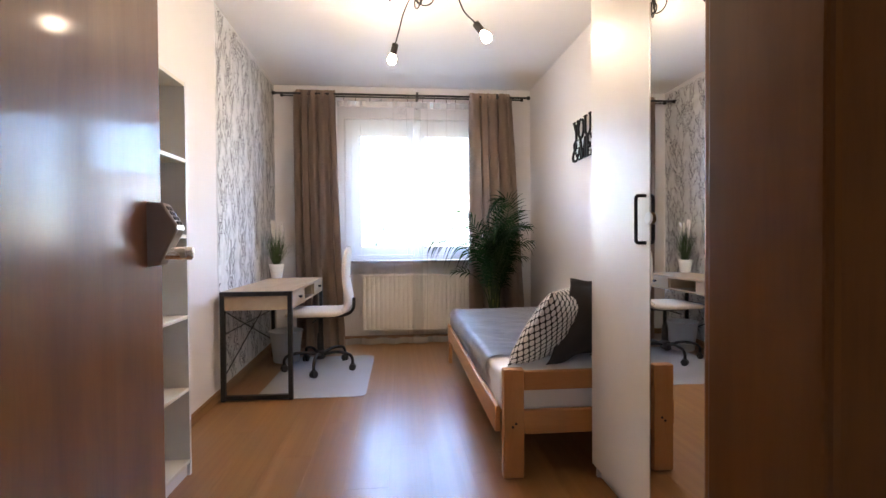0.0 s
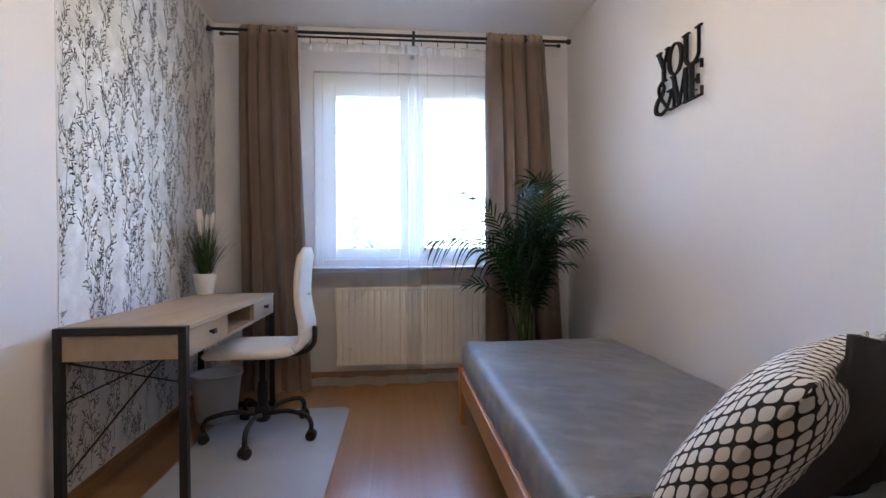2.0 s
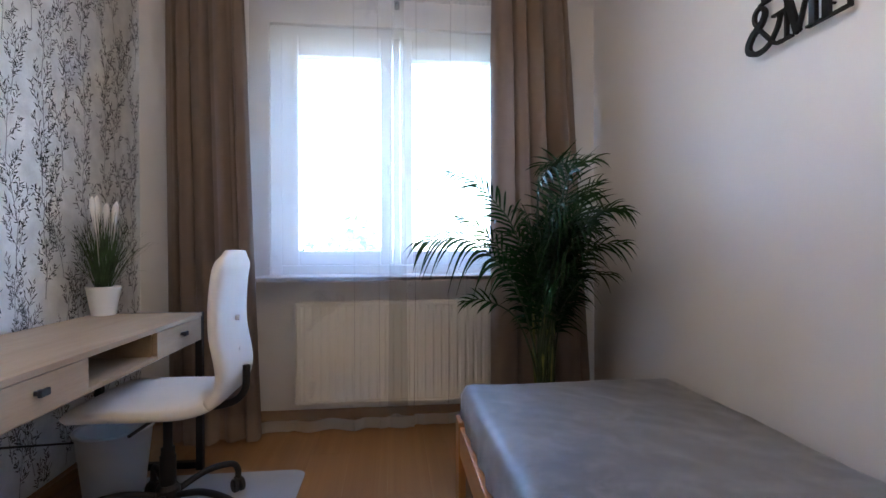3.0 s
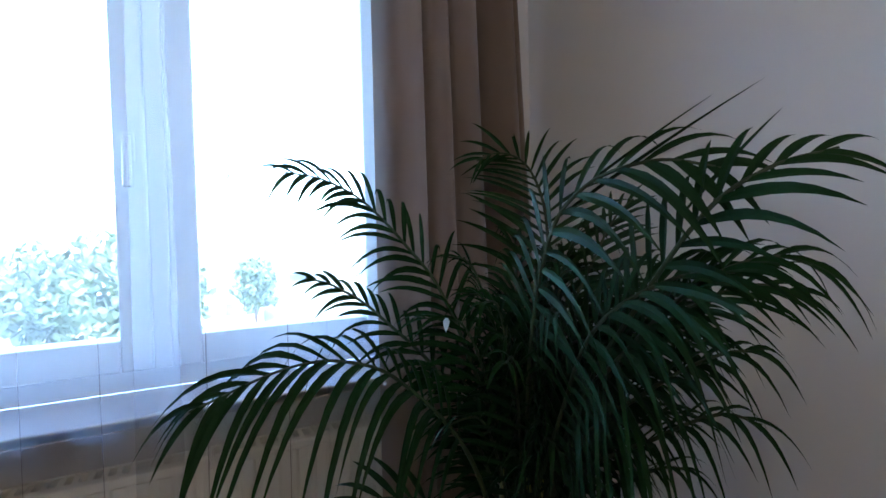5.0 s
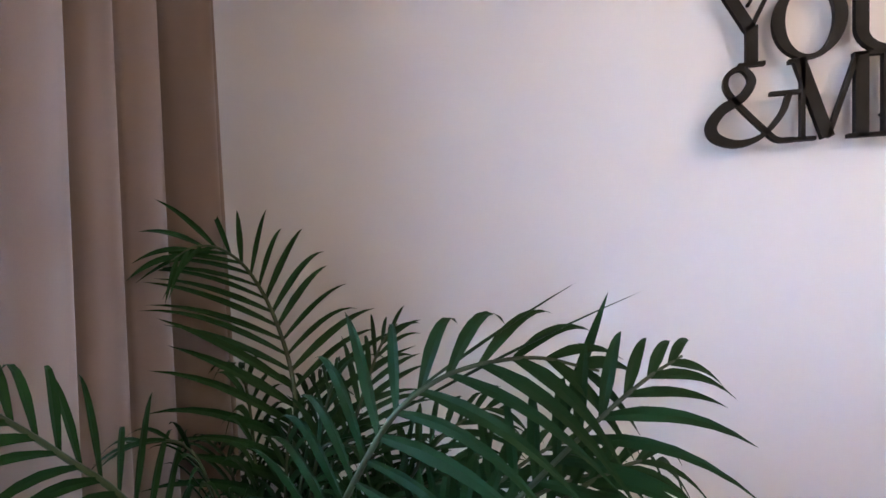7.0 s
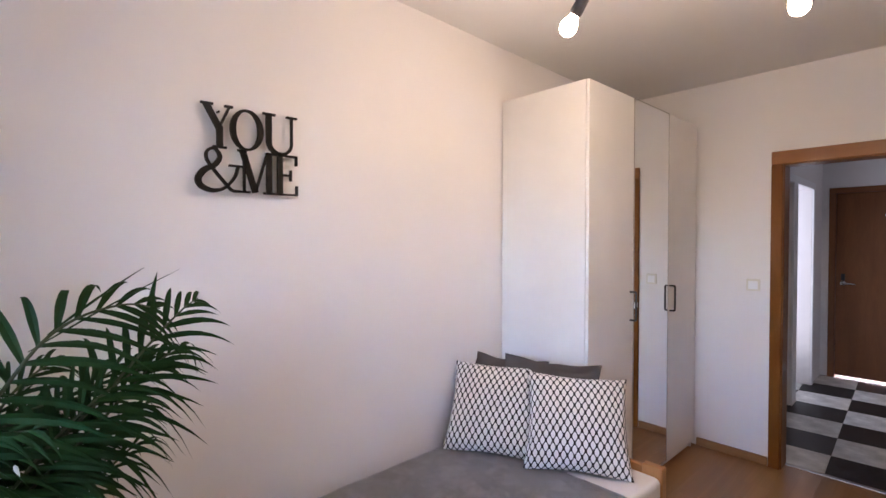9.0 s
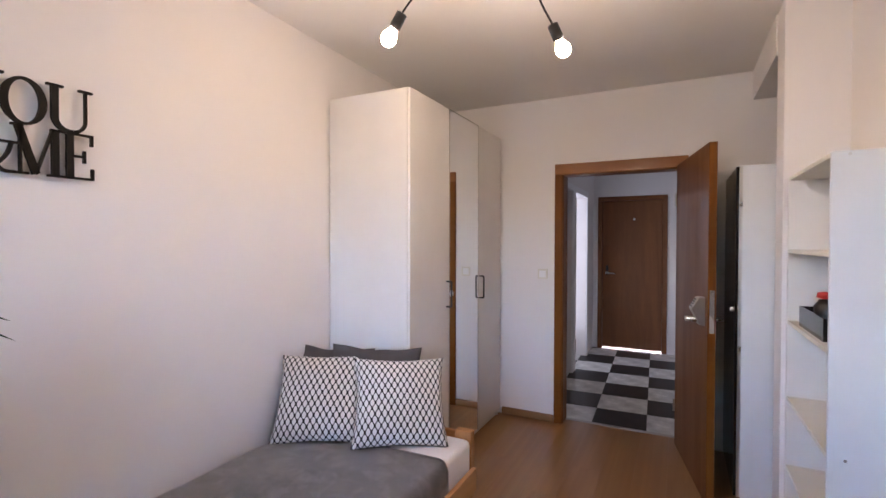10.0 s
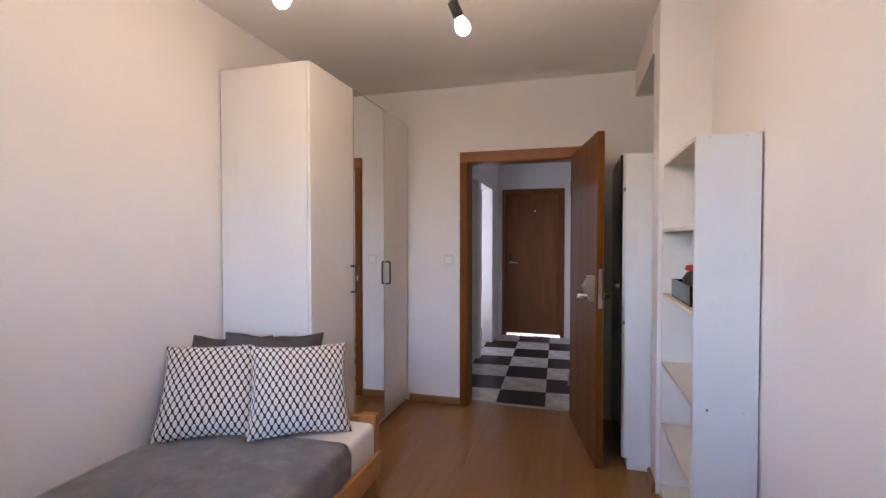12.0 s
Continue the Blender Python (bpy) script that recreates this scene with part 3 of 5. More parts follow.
for k, (ya, yb) in enumerate(((-1.0, -0.30), (-1.9, -1.15))):
    sd = thing("door_" + str(3 + k), (HALL_L, ya, 0), "white painted side doorway off the hall", "doorway", kind="structure")
    part("casing", box(HALL_L - 0.02, ya - 0.07, 0, HALL_L - 0.001, ya, 2.06, 0.004), WHITE_PVC, sd)
    part("casing", box(HALL_L - 0.02, yb, 0, HALL_L - 0.001, yb + 0.07, 2.06, 0.004), WHITE_PVC, sd)
    part("casing", box(HALL_L - 0.02, ya - 0.07, 2.06, HALL_L - 0.001, yb + 0.07, 2.13, 0.004), WHITE_PVC, sd)
    if k == 0:
        part("door_leaf", box(HALL_L + 0.06, ya + 0.002, 0.01, HALL_L + 0.1, yb - 0.002, 2.055, 0.003), WHITE_PVC, sd)
ed = thing("door_2", (1.425, HALL_END, 0), "dark brown veneered entrance door, closed, light under it", "door", kind="structure")
for x0, x1 in ((0.985, 1.045), (1.805, 1.865)):
    part("casing", box(x0, HALL_END - 0.13, 0, x1, HALL_END + 0.02, 2.05, 0.005), DARK_VENEER, ed)
part("casing", box(0.985, HALL_END - 0.13, 2.05, 1.865, HALL_END + 0.02, 2.11, 0.005), DARK_VENEER, ed)
el = part("door_leaf", box(1.047, HALL_END - 0.06, 0.028, 1.803, HALL_END - 0.01, 2.048, 0.003), DARK_VENEER, ed)
bm = box(1.725, HALL_END - 0.011, 1.085, 1.757, HALL_END + 0.012, 1.160, 0.006)
part("lock_plate", bm, BLACK_METAL, el)
bm = tube([(1.741, HALL_END - 0.01, 1.055), (1.741, HALL_END + 0.008, 1.055)], 0.024, 18)
tube([(1.741, HALL_END, 1.055), (1.741, HALL_END + 0.05, 1.055), (1.69, HALL_END + 0.055, 1.055), (1.63, HALL_END + 0.052, 1.052)], [0.010, 0.010, 0.010, 0.008], 12, bm)
part("door_handle", bm, STEEL, el, "steel lever handle", True)
part("spyhole", tube([(1.395, HALL_END - 0.01, 1.795), (1.395, HALL_END - 0.002, 1.795)], [0.014, 0.011], 14), STEEL, el)
hf = setting("floor_hall", box(HALL_R, HALL_END - 0.5, -0.15, HALL_L + 0.5, Y_D - 0.12, -0.006), JOINT, "checkered dark and light stone-look hall tiles", "floor")


# ---- wardrobe ----
def wardrobe():
    x0, x1, y0, y1, top = 2.205, 2.785, 0.585, 2.087, 2.365
    w = thing("wardrobe", ((x0 + x1) / 2, (y0 + y1) / 2, 0), "tall white three-door wardrobe with a mirror door, standing by the bed", "wardrobe")
    for y in (y1 - 0.018, y0):
        part("side_panel", box(x0 + 0.02, y, 0, x1, y + 0.018, top, 0.0015), WHITE_LAM, w)
    part("top_panel", box(x0 + 0.02, y0 + 0.018, top - 0.018, x1, y1 - 0.018, top - 0.001), WHITE_LAM, w)
    part("back_panel", box(x1 - 0.01, y0 + 0.018, 0.06, x1 - 0.004, y1 - 0.018, top - 0.018), WHITE_LAM, w)
    part("plinth", box(x0 + 0.035, y0 + 0.018, 0, x0 + 0.052, y1 - 0.018, 0.058), WHITE_LAM, w)
    for k in range(3):
        a, b = y1 - 0.5 * (k + 1) + 0.0015, y1 - 0.5 * k - 0.0015
        door = part("door", box(x0, a, 0.06, x0 + 0.018, b, top - 0.002, 0.002), WHITE_LAM, w, "mirror-faced wardrobe door" if k == 1 else "")
        if k == 1:
            part("mirror", box(x0 - 0.004, a + 0.006, 0.066, x0 - 0.0005, b - 0.006, top - 0.008), MIRROR, door)
            fr = box(x0 - 0.005, a, 0.06, x0 - 0.0005, a + 0.005, top - 0.002)
            box(x0 - 0.005, b - 0.005, 0.06, x0 - 0.0005, b, top - 0.002, bm=fr)
            box(x0 - 0.005, a + 0.005, top - 0.007, x0 - 0.0005, b - 0.005, top - 0.002, bm=fr)
            part("edge_strip", fr, BRASS_STEEL, door)
            part("knob_back", tube([(x0 - 0.006, b - 0.010, 1.145), (x0 - 0.010, b - 0.010, 1.145)], 0.021, 20), CORK, door, "round cork-backed knob")
            part("knob_cap", tube([(x0 - 0.0102, b - 0.010, 1.145), (x0 - 0.017, b - 0.010, 1.145), (x0 - 0.019, b - 0.010, 1.145)], [0.021, 0.021, 0.018], 20), WHITE_PVC, door, "white knob cap")
        else:
            y = a + 0.031 if k == 0 else b - 0.031
            arc = [(0.010 * (1 - math.cos(q)), 0.010 * math.sin(q)) for q in (math.pi / 2 * r / 4 for r in range(5))]
            low = [(x0 - 0.036 + p, y, 1.071 - q) for p, q in arc[::-1]]
            high = [(x0 - 0.036 + p, y, 1.217 + q) for p, q in arc]
            pts = [(x0, y, 1.061)] + low + high + [(x0, y, 1.227)]
            part("handle", tube(pts, 0.0062, 10), BLACK_METAL, door, "black bow handle", True)


wardrobe()


# ---- bookcase in front of the pillar, and what stands on it ----
def bookcase():
    y0, y1, xf, top = 1.578, 2.305, 0.372, 1.805
    xb = 0.146
    b = thing("bookcase", ((xb + xf) / 2, (y0 + y1) / 2, 0), "narrow open white bookcase with five shelves, nearly empty", "bookcase")
    # white board as well: its bluish grey paints in how the window side looks
    part("side_panel", box(xb, y1 - 0.018, 0, xf, y1, top, 0.001), GREY_AND_DAYLIT_LAM, b)
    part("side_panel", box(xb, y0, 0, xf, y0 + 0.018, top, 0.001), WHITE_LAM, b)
    part("back_panel", box(xb, y0 + 0.018, 0.05, xb + 0.004, y1 - 0.018, top), WHITE_LAM, b)
    for z in (0.075, 0.408, 0.741, 1.111, 1.455, top - 0.001):
        part("shelf", box(xb + 0.004, y0 + 0.018, z - 0.017, xf - 0.001, y1 - 0.018, z, 0.001), CREAM_LAM, b)
    part("plinth", box(xf - 0.03, y0 + 0.018, 0, xf - 0.014, y1 - 0.018, 0.057), WHITE_LAM, b)
    for z in (0.075 - 0.009, 0.741 - 0.009, top - 0.012):
        for x in (xb + 0.05, xf - 0.05):
            part("screw", tube([(x, y1 - 0.001, z), (x, y1 + 0.0015, z)], 0.0055, 12), STEEL, b)


bookcase()


def desk_tidy():
    x0, x1, y0, y1, z0, z1 = 0.19, 0.352, 1.74, 2.14, 1.1115, 1.20
    b = thing("storage_box", (0.27, 1.94, z0), "small black open box of odds and ends on a shelf", "box")
    m = box(x0, y0, z0, x1, y1, z0 + 0.004)
    box(x0, y0, z0 + 0.004, x0 + 0.004, y1, z1, bm=m)
    box(x1 - 0.004, y0, z0 + 0.004, x1, y1, z1, bm=m)
    box(x0 + 0.004, y0, z0 + 0.004, x1 - 0.004, y0 + 0.004, z1, bm=m)
    box(x0 + 0.004, y1 - 0.004, z0 + 0.004, x1 - 0.004, y1, z1, bm=m)
    part("tray", m, BLACK_GLOSS, b)
    s = thing("scissors", (0.30, 2.045, z0 + 0.004), "black-handled scissors standing in the box", "scissors")
    for d in (-1, 1):
        pts = [(0.30, 2.045 + d * 0.030 + 0.021 * math.cos(a), 1.268 + 0.028 * math.sin(a)) for a in (2 * math.pi * k / 14 for k in range(15))]
        part("grip", tube(pts, 0.0055, 8), BLACK_PLASTIC, s, "", True)
        part("shank", tube([(0.30, 2.045 + d * 0.018, 1.246), (0.30, 2.045 + d * 0.003, 1.215)], [0.006, 0.007], 8), BLACK_PLASTIC, s, "", True)
        part("blade", box(0.2985, 2.040 + d * 0.006, z0 + 0.004, 0.3015, 2.050 + d * 0.006, 1.222), STEEL, s)
    r = thing("marker_pen", (0.30, 2.105, z0 + 0.004), "red marker pen with white cap standing in the box", "pen")
    part("barrel", tube([(0.30, 2.105, z0 + 0.004), (0.302, 2.106, 1.228)], 0.007, 12), RED, r, "", True)
    part("cap", tube([(0.302, 2.106, 1.2285), (0.3025, 2.106, 1.246)], 0.0075, 12), WHITE_PVC, r, "white cap", True)
    c = turned([(0.0, z0 + 0.006), (0.045, z0 + 0.008), (0.05, z0 + 0.10), (0.03, z0 + 0.13), (0.0, z0 + 0.135)], (0.27, 1.83), 16)
    tagged(part("pouch", c, BLACK_PLASTIC, None, "", True), "crumpled black pouch lying in the box", "pouch")
    c = turned([(0.0, z0 + 0.13), (0.03, z0 + 0.14), (0.026, z0 + 0.16), (0.0, z0 + 0.166)], (0.28, 1.83), 14)
    tagged(part("red_ribbon", c, RED, None, "", True), "small red ribbon bow on the pouch", "ribbon")


desk_tidy()


# ---- cabinet in the niche ----
def niche_cabinet():
    x0, x1, y0, y1, top = -0.045, 0.565, 0.66, 1.335, 1.91
    c = thing("niche_cabinet", (0.26, 1.0, 0), "tall pale grey cabinet with a glossy black front in the niche", "cabinet")
    part("body", box(x0, y0, 0.075, x1 - 0.02, y1, top - 0.002, 0.003), GREY_AND_DAYLIT_LAM, c)
    part("front", box(x1 - 0.019, y0, 0.08, x1, y1, top - 0.006, 0.003), BLACK_GLOSS, c, "glossy black cabinet front")
    part("edge_strip", box(x1 - 0.03, y1 - 0.001, 0.078, x1 - 0.014, y1 + 0.003, top - 0.004), STEEL, c)
    part("base", box(x0 + 0.02, y0 + 0.02, 0, x1 - 0.05, y1 - 0.012, 0.075), GREY_AND_DAYLIT_LAM, c)
    k = part("knob", turned([(0.0, 0), (0.013, 0.002), (0.013, 0.014), (0.0, 0.02)], (0, 0), 16), CERAMIC, None)
    k.parent = c
    k.matrix_basis = pose(x1 - 0.26, 1.27 - 1.0, 1.11, 0, 90, 0)


niche_cabinet()


# ---- desk ----
def desk():
    x0, x1, ya, yb, top = 0.140, 0.612, 3.285, 4.565, 0.742
    d = thing("desk", ((x0 + x1) / 2, (ya + yb) / 2, 0), "light oak desk with black metal frame and two drawers", "desk")
    t = 0.03
    for y in (ya, yb - t):
        m = box(x0, y, 0.004, x0 + t, y + t, top, 0.002)
        box(x1 - t, y, 0.004, x1, y + t, top, 0.002, bm=m)
        box(x0 + t, y, top - t, x1 - t, y + t, top, 0.002, bm=m)
        box(x0 + t, y, 0.012, x1 - t, y + t, 0.012 + t, 0.002, bm=m)
        part("leg_frame", m, BLACK_METAL, d)
    ia, ib = ya + t, yb - t
    part("tabletop", box(x0, ia, top - 0.017, x1 + 0.002, ib, top + 0.001, 0.001), DESK_OAK, d)
    part("bottom_board", box(x0 + 0.004, ia, 0.617, x1 - 0.003, ib, 0.632), DESK_OAK, d)
    part("back_board", box(x0 + 0.004, ia, 0.632, x0 + 0.018, ib, top - 0.017), DESK_OAK, d)
    for y in (ia, 3.716, 4.118, ib - 0.015):
        part("divider", box(x0 + 0.018, y, 0.632, x1 - 0.02, y + 0.015, top - 0.017), DESK_OAK, d)
    part("end_board", box(x0 + t, ya + 0.008, 0.617, x1 - t, ya + t, top - t), DESK_OAK, d)
    part("end_board", box(x0 + t, yb - t, 0.617, x1 - t, yb - 0.008, top - t), DESK_OAK, d)
    for a, b in ((ia + 0.002, 3.722), (4.126, ib - 0.002)):
        dw = part("drawer", box(x1 - 0.019, a, 0.622, x1 - 0.001, b, top - 0.020, 0.0015), DESK_OAK, d)
        m = box(x1 - 0.002, (a + b) / 2 - 0.012, 0.676, x1 + 0.012, (a + b) / 2 + 0.012, 0.688, 0.002)
        box(x1 + 0.012, (a + b) / 2 - 0.018, 0.672, x1 + 0.022, (a + b) / 2 + 0.018, 0.692, 0.003, bm=m)
        part("knob", m, BLACK_METAL, dw, "small black knob")
    xb = x0 + 0.012
    part("brace", tube([(xb, ia, 0.16), (xb, ib, 0.61)], 0.004, 8), BLACK_METAL, d)
    part("brace", tube([(xb + 0.009, ia, 0.61), (xb + 0.009, ib, 0.16)], 0.004, 8), BLACK_METAL, d)
    part("cross_bar", tube([(xb, ia, 0.45), (xb, ib, 0.45)], 0.004, 8), BLACK_METAL, d)


desk()


# ---- chair mat ----
def rounded_rect(x0, y0, x1, y1, r, n=6):
    out = []
    for cx, cy, a0 in ((x1 - r, y1 - r, 0), (x0 + r, y1 - r, 90), (x0 + r, y0 + r, 180), (x1 - r, y0 + r, 270)):
        out += [(cx + r * math.cos(radians(a0 + 90 * k / n)), cy + r * math.sin(radians(a0 + 90 * k / n))) for k in range(n + 1)]
    return out


tagged(part("chair_mat", prism(rounded_rect(0.345, 3.31, 1.098, 4.49, 0.06), 0.002, 0.0045), MAT_PLASTIC), "frosted plastic floor mat under the desk chair", "chair mat")


# ---- swivel chair ----
def swivel_chair():
    cx, cy = 0.665, 4.085
    c = thing("swivel_chair", (cx, cy, 0.0045), "white upholstered swivel chair with black five-star base, tucked under the desk", "chair")
    # one shell: seat running up into the back, facing the desk
    path = curve_points([(-0.235, 0, 0.468), (-0.20, 0, 0.488), (0.0, 0, 0.488), (0.15, 0, 0.490), (0.222, 0, 0.52), (0.245, 0, 0.60), (0.222, 0, 0.75), (0.225, 0, 0.90), (0.248, 0, 1.035)], 6)
    n = len(path)
    loops = []
    for i, p in enumerate(path):
        d = (path[min(i + 1, n - 1)] - path[max(i - 1, 0)]).normalized()
        nrm = Vector((-d.z, 0, d.x))
        u = i / (n - 1)
        half = 0.205 + 0.02 * math.sin(min(1, u * 2.2) * math.pi) - (0.03 if u > 0.55 else 0.03 * max(0, (u - 0.35) / 0.2))
        if u < 0.06:
            half *= 0.86 + 0.14 * u / 0.06
        if u > 0.93:
            half *= 1 - 0.45 * ((u - 0.93) / 0.07) ** 2
        th = 0.026 if u < 0.5 else 0.024 - 0.004 * (u - 0.5)
        if u < 0.04 or u > 0.97:
            th *= 0.55
        prof = []
        for k in range(24):
            a = 2 * math.pi * k / 24
            ca, sa = math.cos(a), math.sin(a)
            yy = half * math.copysign(abs(ca) ** 0.35, ca)
            tt = th * math.copysign(abs(sa) ** 0.6, sa)
            prof.append(Vector((cx, cy + yy, 0)) + Vector((p.x, 0, p.z)) + nrm * tt)
        loops.append(prof)
    k = int(n * 0.46)
    part("seat", rings(bmesh.new(), loops[:k + 1]), CHAIR_CLOTH, c, "white padded seat", True)
    part("backrest", rings(bmesh.new(), loops[k:]), CHAIR_CLOTH, c, "white padded backrest", True)
    part("seat_plate", box(cx - 0.13, cy - 0.12, 0.445, cx + 0.13, cy + 0.12, 0.463, 0.006), BLACK_PLASTIC, c)
    arm = curve_points([(cx + 0.02, cy, 0.447), (cx + 0.20, cy, 0.452), (cx + 0.275, cy, 0.50), (cx + 0.285, cy, 0.60)], 5)
    part("back_support", tube(arm, 0.014, 10), BLACK_METAL, c, "", True)
    for z in (0.66, 0.78):
        part("button", tube([(cx + 0.246, cy, z), (cx + 0.262, cy, z)], 0.010, 12), CHAIR_CLOTH, c)
    part("lever", tube([(cx, cy - 0.05, 0.44), (cx - 0.02, cy - 0.22, 0.43)], 0.006, 8), BLACK_PLASTIC, c)
    part("gas_column", turned([(0.028, 0.10), (0.028, 0.27), (0.024, 0.275), (0.024, 0.30), (0.016, 0.305), (0.016, 0.45)], (cx, cy), 20), BLACK_METAL, c, "", True)
    part("hub", turned([(0.03, 0.085), (0.042, 0.10), (0.042, 0.15), (0.03, 0.165)], (cx, cy), 20), BLACK_METAL, c)
    for i in range(5):
        a = radians(-91 + 72 * i)
        dx, dy = math.cos(a), math.sin(a)
        pts = curve_points([(cx + dx * 0.03, cy + dy * 0.03, 0.125), (cx + dx * 0.15, cy + dy * 0.15, 0.15), (cx + dx * 0.26, cy + dy * 0.26, 0.135), (cx + dx * 0.292, cy + dy * 0.292, 0.10), (cx + dx * 0.293, cy + dy * 0.293, 0.062)], 5)
        spoke = part("base_arm", tube(pts, 0.0125, 10), BLACK_METAL, c, "", True)
        wx, wy = cx + dx * 0.293, cy + dy * 0.293
        ta = a + 0.9 + i
        ax, ay = math.cos(ta), math.sin(ta)
        m = bmesh.new()
        for s in (-1, 1):
            tube([(wx + ax * s * 0.006, wy + ay * s * 0.006, 0.0325), (wx + ax * s * 0.02, wy + ay * s * 0.02, 0.0325), (wx + ax * s * 0.024, wy + ay * s * 0.024, 0.0325)], [0.028, 0.028, 0.022], 18, m)
        tube([(wx - ax * 0.012, wy - ay * 0.012, 0.052), (wx + ax * 0.012, wy + ay * 0.012, 0.052)], 0.018, 12, m)
        part("caster", m, BLACK_PLASTIC, spoke)


swivel_chair()


# ---- bin and desk plant ----
def bin_():
    cx, cy = 0.312, 4.385
    prof = [(0.0, 0.001), (0.108, 0.001), (0.112, 0.006), (0.141, 0.268), (0.149, 0.270), (0.149, 0.279), (0.139, 0.280), (0.136, 0.27), (0.108, 0.012), (0.0, 0.010)]
    tagged(part("waste_bin", turned(prof, (cx, cy), 40, None, False), BIN_PLASTIC, None, "", True), "pale grey plastic waste bin under the desk", "waste bin")


bin_()


def blade(bm, base, tip, sag, width, seg=6):
    """One narrow leaf, folded a little along its middle, bending over."""
    base, tip = Vector(base), Vector(tip)
    d = tip - base
    side = d.cross(Vector((0, 0, 1)))
    side = (side if side.length > 1e-4 else d.orthogonal()).normalized()
    rows = []
    for i in range(seg + 1):
        u = i / seg
        p = base + d * u + Vector((0, 0, sag * (u - u * u) * 4 - 0))
        w = width * (min(1, 0.35 + u * 3) if u < 0.25 else (1 - ((u - 0.25) / 0.75) ** 1.8)) * 0.5
        rows.append((p - side * w, p + Vector((0, 0, -w * 0.35)), p + side * w))
    vs = [[bm.verts.new(q) for q in r] for r in rows[:-1]]
    end = bm.verts.new(rows[-1][1])
    for a, b in zip(vs, vs[1:]):
        bm.faces.new((a[0], a[1], b[1], b[0]))
        bm.faces.new((a[1], a[2], b[2], b[1]))
    bm.faces.new((vs[-1][0], vs[-1][1], end))
    bm.faces.new((vs[-1][1], vs[-1][2], end))


def desk_plant():
    cx, cy, z = 0.205, 4.50, 0.7435
    rng = random.Random(3)
    p = thing("desk_plant", (cx, cy, z), "artificial grass with white plumes in a ribbed white pot", "potted plant")
    prof = [(0.0, z), (0.046, z), (0.048, z + 0.004)]
    for k in range(12):
        f = k / 11
        prof.append((0.048 + 0.017 * f + 0.0014 * (k % 2), z + 0.01 + 0.105 * f))
    prof += [(0.068, z + 0.120), (0.068, z + 0.130), (0.062, z + 0.130), (0.060, z + 0.110), (0.0, z + 0.108)]
    part("pot", turned(prof, (cx, cy), 32, None, False), CERAMIC, p, "white ribbed pot", True)
    part("soil", turned([(0.0, z + 0.109), (0.059, z + 0.111), (0.0, z + 0.117)], (cx, cy), 20), SOIL, p)
    m = bmesh.new()
    for i in range(230):
        a, r = rng.uniform(0, 2 * math.pi), 0.03 * math.sqrt(rng.random())
        b = Vector((cx + r * math.cos(a), cy + r * math.sin(a), z + 0.11))
        a2 = a + rng.uniform(-0.5, 0.5)
        reach = abs(rng.gauss(0, 0.085)) + 0.01
        hgt = rng.uniform(0.20, 0.42) - reach * 0.7
        tip = b + Vector((max(-0.085, reach * math.cos(a2)), reach * math.sin(a2), hgt))
        blade(m, b, tip, reach * rng.uniform(0.1, 0.5), 0.0052, 5)
    part("grass", m, GRASS, p, "dark green grass blades")
    m = bmesh.new()
    for i in range(8):
        a, r = rng.uniform(0, 6.28), rng.uniform(0.01, 0.055)
        b = Vector((cx + r * math.cos(a) * 0.4, cy + r * math.sin(a) * 0.4, z + 0.12))
        t = Vector((cx + r * math.cos(a), cy + r * math.sin(a), z + rng.uniform(0.44, 0.57)))
        pts = [b.lerp(t, u) for u in (0, 0.35, 0.72, 0.78, 0.88, 0.96, 1)]
        tube(pts, [0.0012, 0.0012, 0.0012, 0.010, 0.014, 0.011, 0.001], 7, m)
    part("plumes", m, PLUME, p, "white feathery plumes", True)


desk_plant()


# ---- areca palm ----
def leaflet(bm, base, way, up, length, width, droop, seg=7):
    """A strap leaf that leaves its stalk straight and bows over towards its tip."""
    side = way.cross(up)
    side = (side if side.length > 1e-3 else way.orthogonal()).normalized()
    rows = []
    for i in range(seg + 1):
        u = i / seg
        p = base + way * (length * u) + Vector((0, 0, -droop * length * u ** 2.6))
        p.x, p.y = min(p.x, X_R - 0.006), min(p.y, Y_W - 0.03)
        w = width * (0.45 + 2.2 * u if u < 0.25 else 1 - ((u - 0.25) / 0.75) ** 2.2) * 0.5
        rows.append((p - side * w + up * w * 0.3, p, p + side * w + up * w * 0.3))
    vs = [[bm.verts.new(q) for q in r] for r in rows[:-1]]
    end = bm.verts.new(rows[-1][1])
    for a, b in zip(vs, vs[1:]):
        bm.faces.new((a[0], a[1], b[1], b[0]))
        bm.faces.new((a[1], a[2], b[2], b[1]))
    bm.faces.new((vs[-1][0], vs[-1][1], end))
    bm.faces.new((vs[-1][1], vs[-1][2], end))


